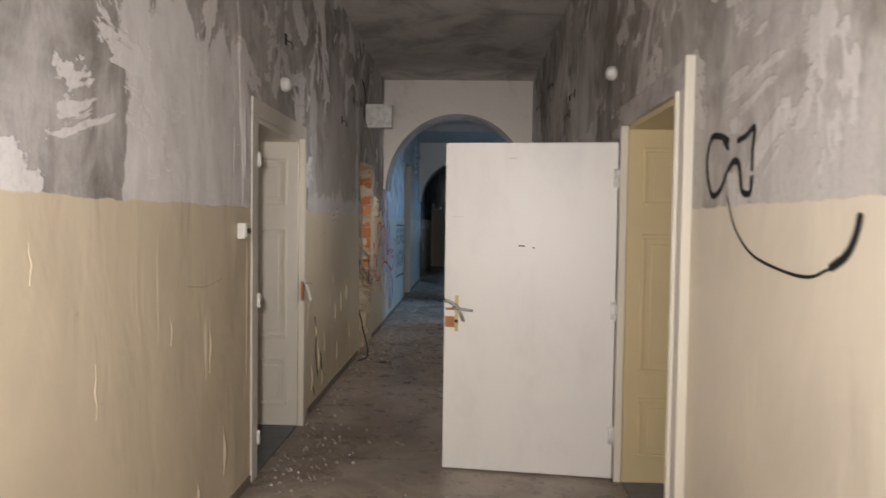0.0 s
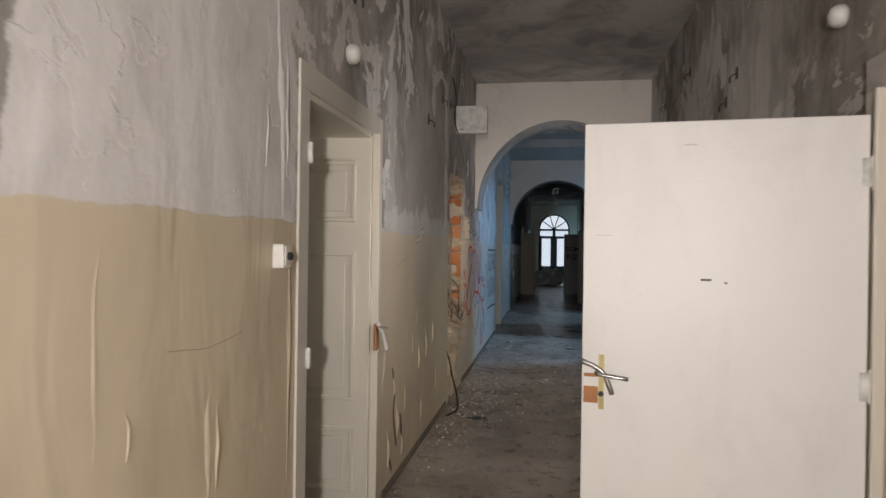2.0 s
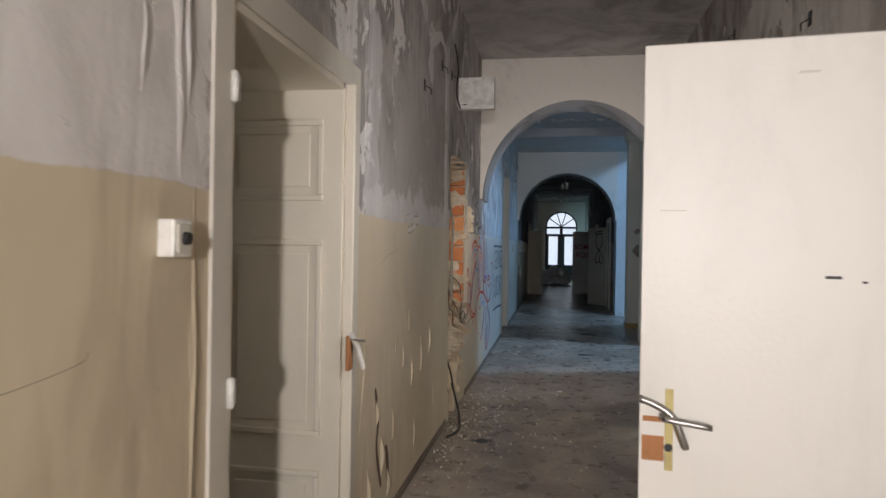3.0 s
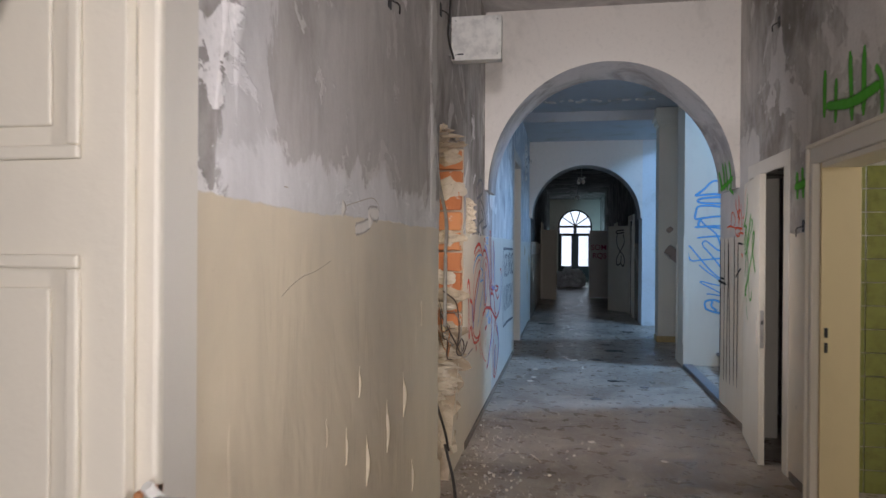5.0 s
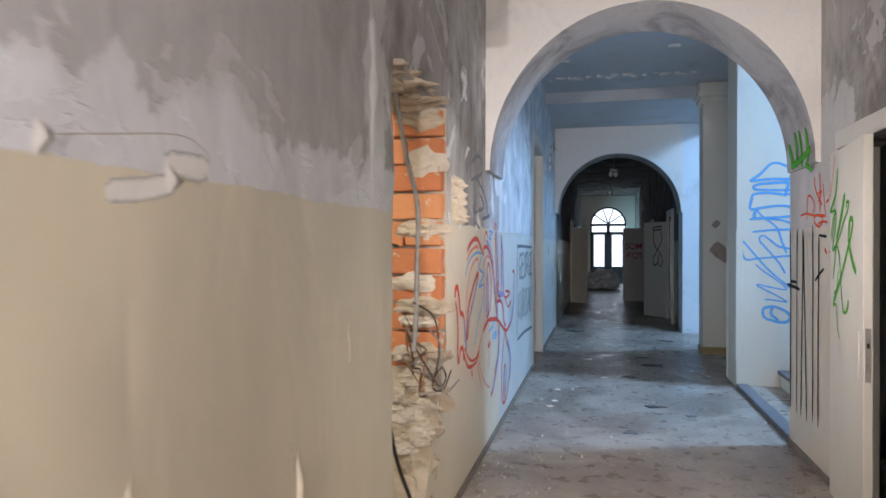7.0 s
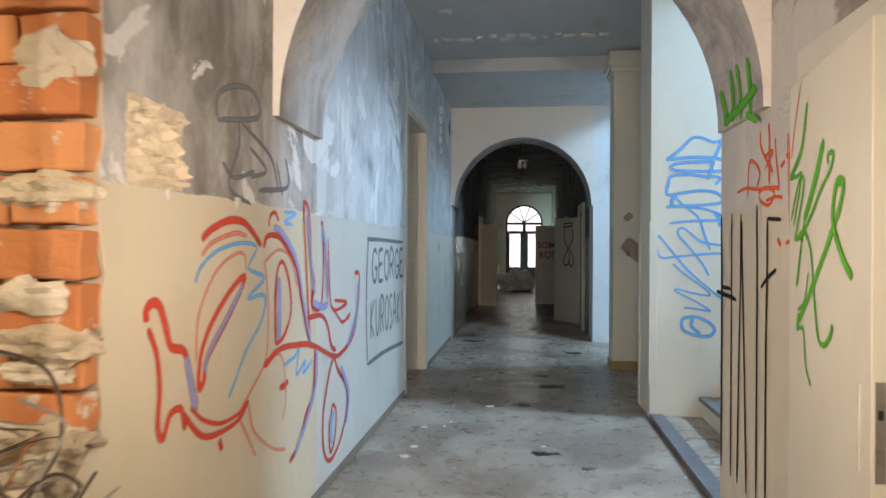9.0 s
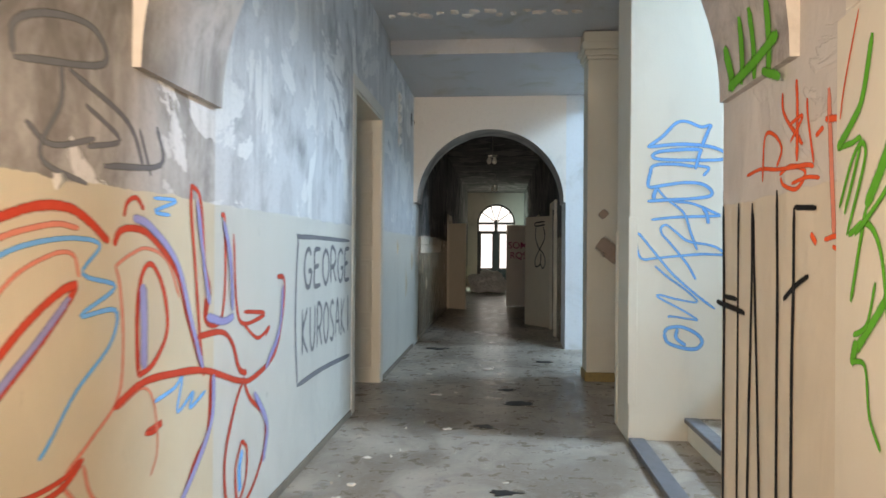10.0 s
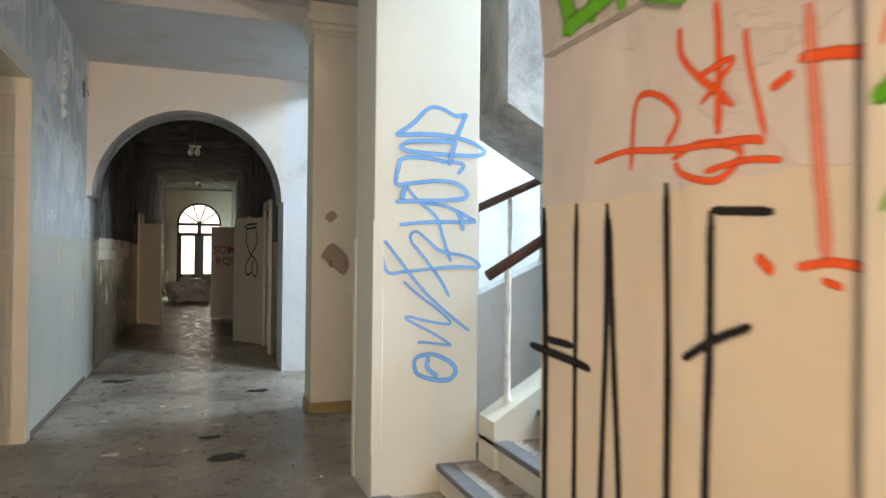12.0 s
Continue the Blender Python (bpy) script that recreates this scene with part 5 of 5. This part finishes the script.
tag(M_ORANGE, on_right, "orange-red sprayed tag above black letters", [
    ([(11.86, 1.76), (11.72, 1.77), (11.55, 1.75), (11.35, 1.74), (11.29, 1.73)], 0.014),
    ([(11.7, 1.72), (11.68, 1.88), (11.6, 1.88), (11.53, 1.82), (11.57, 1.76)], 0.014),
    ([(11.53, 2.01), (11.51, 1.93), (11.37, 1.81)], 0.016),
    ([(11.42, 2.03), (11.41, 1.94), (11.41, 1.76)], 0.018),
    ([(11.47, 1.89), (11.37, 1.9), (11.46, 1.83)], 0.012),
    ([(11.34, 1.95), (11.33, 1.88), (11.29, 1.74)], 0.012),
    ([(11.55, 1.73), (11.46, 1.75), (11.35, 1.72), (11.41, 1.67), (11.51, 1.69), (11.54, 1.72)], 0.014),
    ([(11.45, 1.69), (11.34, 1.7), (11.25, 1.69)], 0.012),
    ([(11.22, 1.86), (11.15, 1.85), (11.07, 1.83)], 0.020),
    ([(11.28, 1.82), (11.23, 1.84)], 0.018),
    ([(11.31, 1.52), (11.27, 1.49)], 0.020),
    ([(11.22, 1.5), (11.15, 1.51), (11.08, 1.5)], 0.015),
    ([(11.17, 1.48), (11.13, 1.47)], 0.013),
])
tag(M_SOFTRED, on_right, "faded wide red sprayed line", [
    ([(11.2, 1.95), (11.18, 1.71), (11.16, 1.51)], 0.024),
])
tag(M_GREEN, on_soffit, "green sprayed hatch on the arch soffit", [
    ([(11.91, 2.11), (11.98, 2.3)], 0.058),
    ([(11.82, 2.11), (11.78, 2.36)], 0.045),
    ([(11.69, 2.1), (11.68, 2.36)], 0.043),
    ([(11.56, 2.08), (11.53, 2.35)], 0.045),
    ([(11.97, 2.13), (11.69, 2.16), (11.47, 2.2)], 0.043),
    ([(11.62, 2.11), (11.46, 2.05)], 0.032),
])
tag(M_GREEN, on_leaf3, "broad green sprayed tag on the cream door", [
    ([(10.91, 2.02), (10.97, 1.87), (11.05, 1.81), (11.15, 1.76)], 0.028),
    ([(11.15, 1.76), (11.04, 1.76), (10.98, 1.75), (11.09, 1.57)], 0.017),
    ([(11.13, 1.59), (11.04, 1.71), (10.97, 1.75), (10.95, 1.7), (11.07, 1.51)], 0.016),
    ([(10.7, 1.85), (10.8, 1.72), (10.94, 1.58)], 0.040),
    ([(10.94, 1.58), (10.99, 1.46), (11.04, 1.33)], 0.019),
    ([(10.64, 1.76), (10.65, 1.79), (10.59, 1.79), (10.62, 1.74), (10.73, 1.68), (10.84, 1.6), (11.01, 1.51)], 0.016),
    ([(11.02, 1.19), (10.79, 1.37), (10.56, 1.57), (10.49, 1.66), (10.5, 1.69), (10.56, 1.68), (10.59, 1.57), (10.49, 1.45), (10.4, 1.39)], 0.028),
    ([(11.06, 1.51), (10.94, 1.54), (10.85, 1.47), (10.8, 1.3), (10.75, 1.17), (10.68, 1.15), (10.61, 1.19), (10.59, 1.23)], 0.018),
    ([(10.88, 1.39), (10.93, 1.28), (11.02, 1.24)], 0.015),
    ([(11.0, 1.23), (11.03, 1.16)], 0.033),
    ([(11.03, 1.17), (10.94, 1.17), (10.91, 1.05), (10.84, 0.98)], 0.014),
])
tag(M_ORANGE, on_leaf3, "thin orange line on the cream door", [
    ([(11.0, 2.11), (11.1, 1.93), (11.13, 1.84)], 0.009),
])
tag(M_BLACK, on_right, "black sprayed tag with a hanging loop", [
    ([(3.57, 1.91), (3.67, 1.94), (3.76, 1.94), (3.8, 1.84), (3.74, 1.72), (3.65, 1.73), (3.58, 1.8)], 0.024),
    ([(3.58, 1.8), (3.52, 1.83), (3.47, 1.81), (3.44, 1.72), (3.37, 1.71), (3.36, 1.77)], 0.024),
    ([(3.5, 1.9), (3.42, 1.91), (3.35, 1.93), (3.36, 1.86), (3.36, 1.78)], 0.022),
    ([(3.63, 1.92), (3.57, 1.88)], 0.022),
    ([(3.58, 1.71), (3.5, 1.59), (3.35, 1.5), (3.14, 1.46), (2.96, 1.45), (2.85, 1.48)], 0.010),
    ([(2.85, 1.48), (2.77, 1.52), (2.73, 1.57), (2.71, 1.63)], 0.024),
])
tag(M_GREEN, on_right, "green sprayed hatch above the doors", [
    ([(9.41, 2.62), (9.41, 2.34)], 0.053),
    ([(9.24, 2.53), (9.24, 2.28)], 0.051),
    ([(9.05, 2.63), (9.01, 2.25)], 0.053),
    ([(8.87, 2.61), (8.87, 2.25)], 0.051),
    ([(9.38, 2.4), (9.01, 2.35), (8.67, 2.37)], 0.059),
    ([(8.74, 2.47), (8.67, 2.39), (8.66, 2.22)], 0.042),
    ([(9.89, 2.07), (9.87, 1.89)], 0.048),
    ([(9.79, 2.09), (9.76, 1.89)], 0.048),
    ([(9.69, 2.07), (9.67, 1.89)], 0.046),
    ([(9.93, 1.97), (9.63, 1.99)], 0.055),
])


tag(M_ROUGH_SPOT, on_pilaster, "flaked brown spots on the cream pilaster", [([(1.42, 1.56), (1.5, 1.5), (1.56, 1.42), (1.52, 1.36)], 0.16), ([(1.44, 1.9), (1.5, 1.84)], 0.09)])

M_TORN = spray("torn_paint_ground", (0.12, 0.085, 0.06))
M_CRACK, M_PALE = spray("crack_shadow", (0.42, 0.36, 0.27)), spray("pale_filler", (0.66, 0.62, 0.56))
tag(M_CRACK, on_left, "thin cracks and torn paint edges in the wall", [
    ([(6.79, 1.42), (6.87, 1.45), (6.95, 1.47), (7.04, 1.48), (7.18, 1.51)], 0.0028),
    ([(4.07, 1.28), (4.17, 1.27), (4.3, 1.26), (4.5, 1.28), (4.53, 1.3)], 0.0028),
    ([(7.33, 1.7), (7.45, 1.72), (7.65, 1.75), (7.74, 1.73), (7.76, 1.7)], 0.0028),
    ([(6.8, 1.72), (6.83, 1.72)], 0.0028),
])
tag(M_TORN, on_left, "dark bare patches where the dado paint tore away", [
    ([(6.72, 0.78), (6.78, 0.6), (6.76, 0.45), (6.86, 0.22)], 0.035),
    ([(6.95, 0.42), (7.0, 0.3), (7.03, 0.12)], 0.05),
    ([(6.6, 0.35), (6.66, 0.2), (6.72, 0.1)], 0.03),
])
tag(M_PALE, on_left, "pale filler showing where the dado paint tore off", [
    ([(7.44, 1.62), (7.53, 1.63), (7.63, 1.65)], 0.04),
    ([(7.6, 1.69), (7.75, 1.69)], 0.05),
])


def lettering(text, size, m, material, label, squeeze=1.0):
    cu = bpy.data.curves.new("lettering", 'FONT')
    cu.body, cu.size, cu.align_x, cu.offset = text, size, 'CENTER', size * 0.004
    ob = new("graffiti", cu)
    cu.materials.append(material)
    ob.matrix_world = m @ Matrix.Diagonal((squeeze, 1, 1, 1))
    return tagged(ob, label, "graffiti", "", "structure")


STROKES = {
    "G": (((0.9, 0.85), (0.6, 1.0), (0.2, 0.85), (0.05, 0.45), (0.3, 0.05), (0.7, 0.05), (0.9, 0.4), (0.5, 0.42)),),
    "E": (((0.9, 1.0), (0.15, 0.95), (0.1, 0.5), (0.1, 0.02), (0.9, 0.0)), ((0.1, 0.5), (0.7, 0.55))),
    "O": (((0.5, 1.0), (0.1, 0.75), (0.1, 0.3), (0.5, 0.0), (0.9, 0.3), (0.9, 0.75), (0.5, 1.0)),),
    "R": (((0.1, 0.0), (0.12, 0.98), (0.7, 0.95), (0.85, 0.7), (0.6, 0.5), (0.15, 0.45)), ((0.4, 0.48), (0.9, 0.0))),
    "K": (((0.12, 1.0), (0.1, 0.0)), ((0.85, 1.0), (0.15, 0.45), (0.9, 0.0))),
    "U": (((0.1, 1.0), (0.12, 0.3), (0.45, 0.0), (0.8, 0.25), (0.88, 1.0)),),
    "S": (((0.85, 0.9), (0.45, 1.0), (0.15, 0.75), (0.5, 0.5), (0.85, 0.25), (0.5, 0.0), (0.1, 0.1)),),
    "A": (((0.05, 0.0), (0.45, 1.0), (0.92, 0.0)), ((0.22, 0.38), (0.75, 0.4))),
    "I": (((0.5, 1.0), (0.5, 0.0)),),
}


def hand_lettering(word, y0, y1, z, h, width, label):
    """Capitals drawn freehand on the left wall, from y0 to y1 above z."""
    step = (y1 - y0) / len(word)
    tag(M_GREY, on_left, label, [([(y0 + step * (i + 0.06 + 0.84 * a), z + h * b + 0.02 * math.sin(3.1 * i)) for a, b in pts], width) for i, c in enumerate(word) for pts in STROKES[c]])


hand_lettering("GEORGE", 13.5, 14.9, 1.2, 0.26, 0.03, "grey sprayed capital letters on the hall wall")
hand_lettering("KUROSAKI", 13.46, 14.92, 0.76, 0.3, 0.025, "grey sprayed capital letters on the hall wall")
lettering("SOM", 0.24, pose(0.78, 26.63, 1.5, 90, 0, 10), M_INKPINK, "magenta sprayed letters on the far door")
lettering("RQS", 0.24, pose(0.8, 26.63, 1.24, 90, 0, 10), M_INKPINK, "magenta sprayed letters on the far door")


def on_leaf5(a, b, d):
    return (1.33 - 0.5 * a - 0.019 - d * 0.83, 21.7 + 0.75 * a - 0.0125 - d * 0.55, b)


tag(M_BLACK, on_leaf5, "black sprayed heart on the far door", [
    ([(0.3, 2.0), (0.62, 1.98), (0.6, 1.92), (0.3, 1.94)], 0.025),
    ([(0.35, 1.9), (0.3, 1.7), (0.45, 1.5), (0.62, 1.3), (0.6, 1.15), (0.45, 1.2), (0.42, 1.4)], 0.025),
    ([(0.6, 1.9), (0.62, 1.7), (0.5, 1.5), (0.35, 1.4), (0.28, 1.25), (0.35, 1.12), (0.45, 1.2)], 0.025),
])
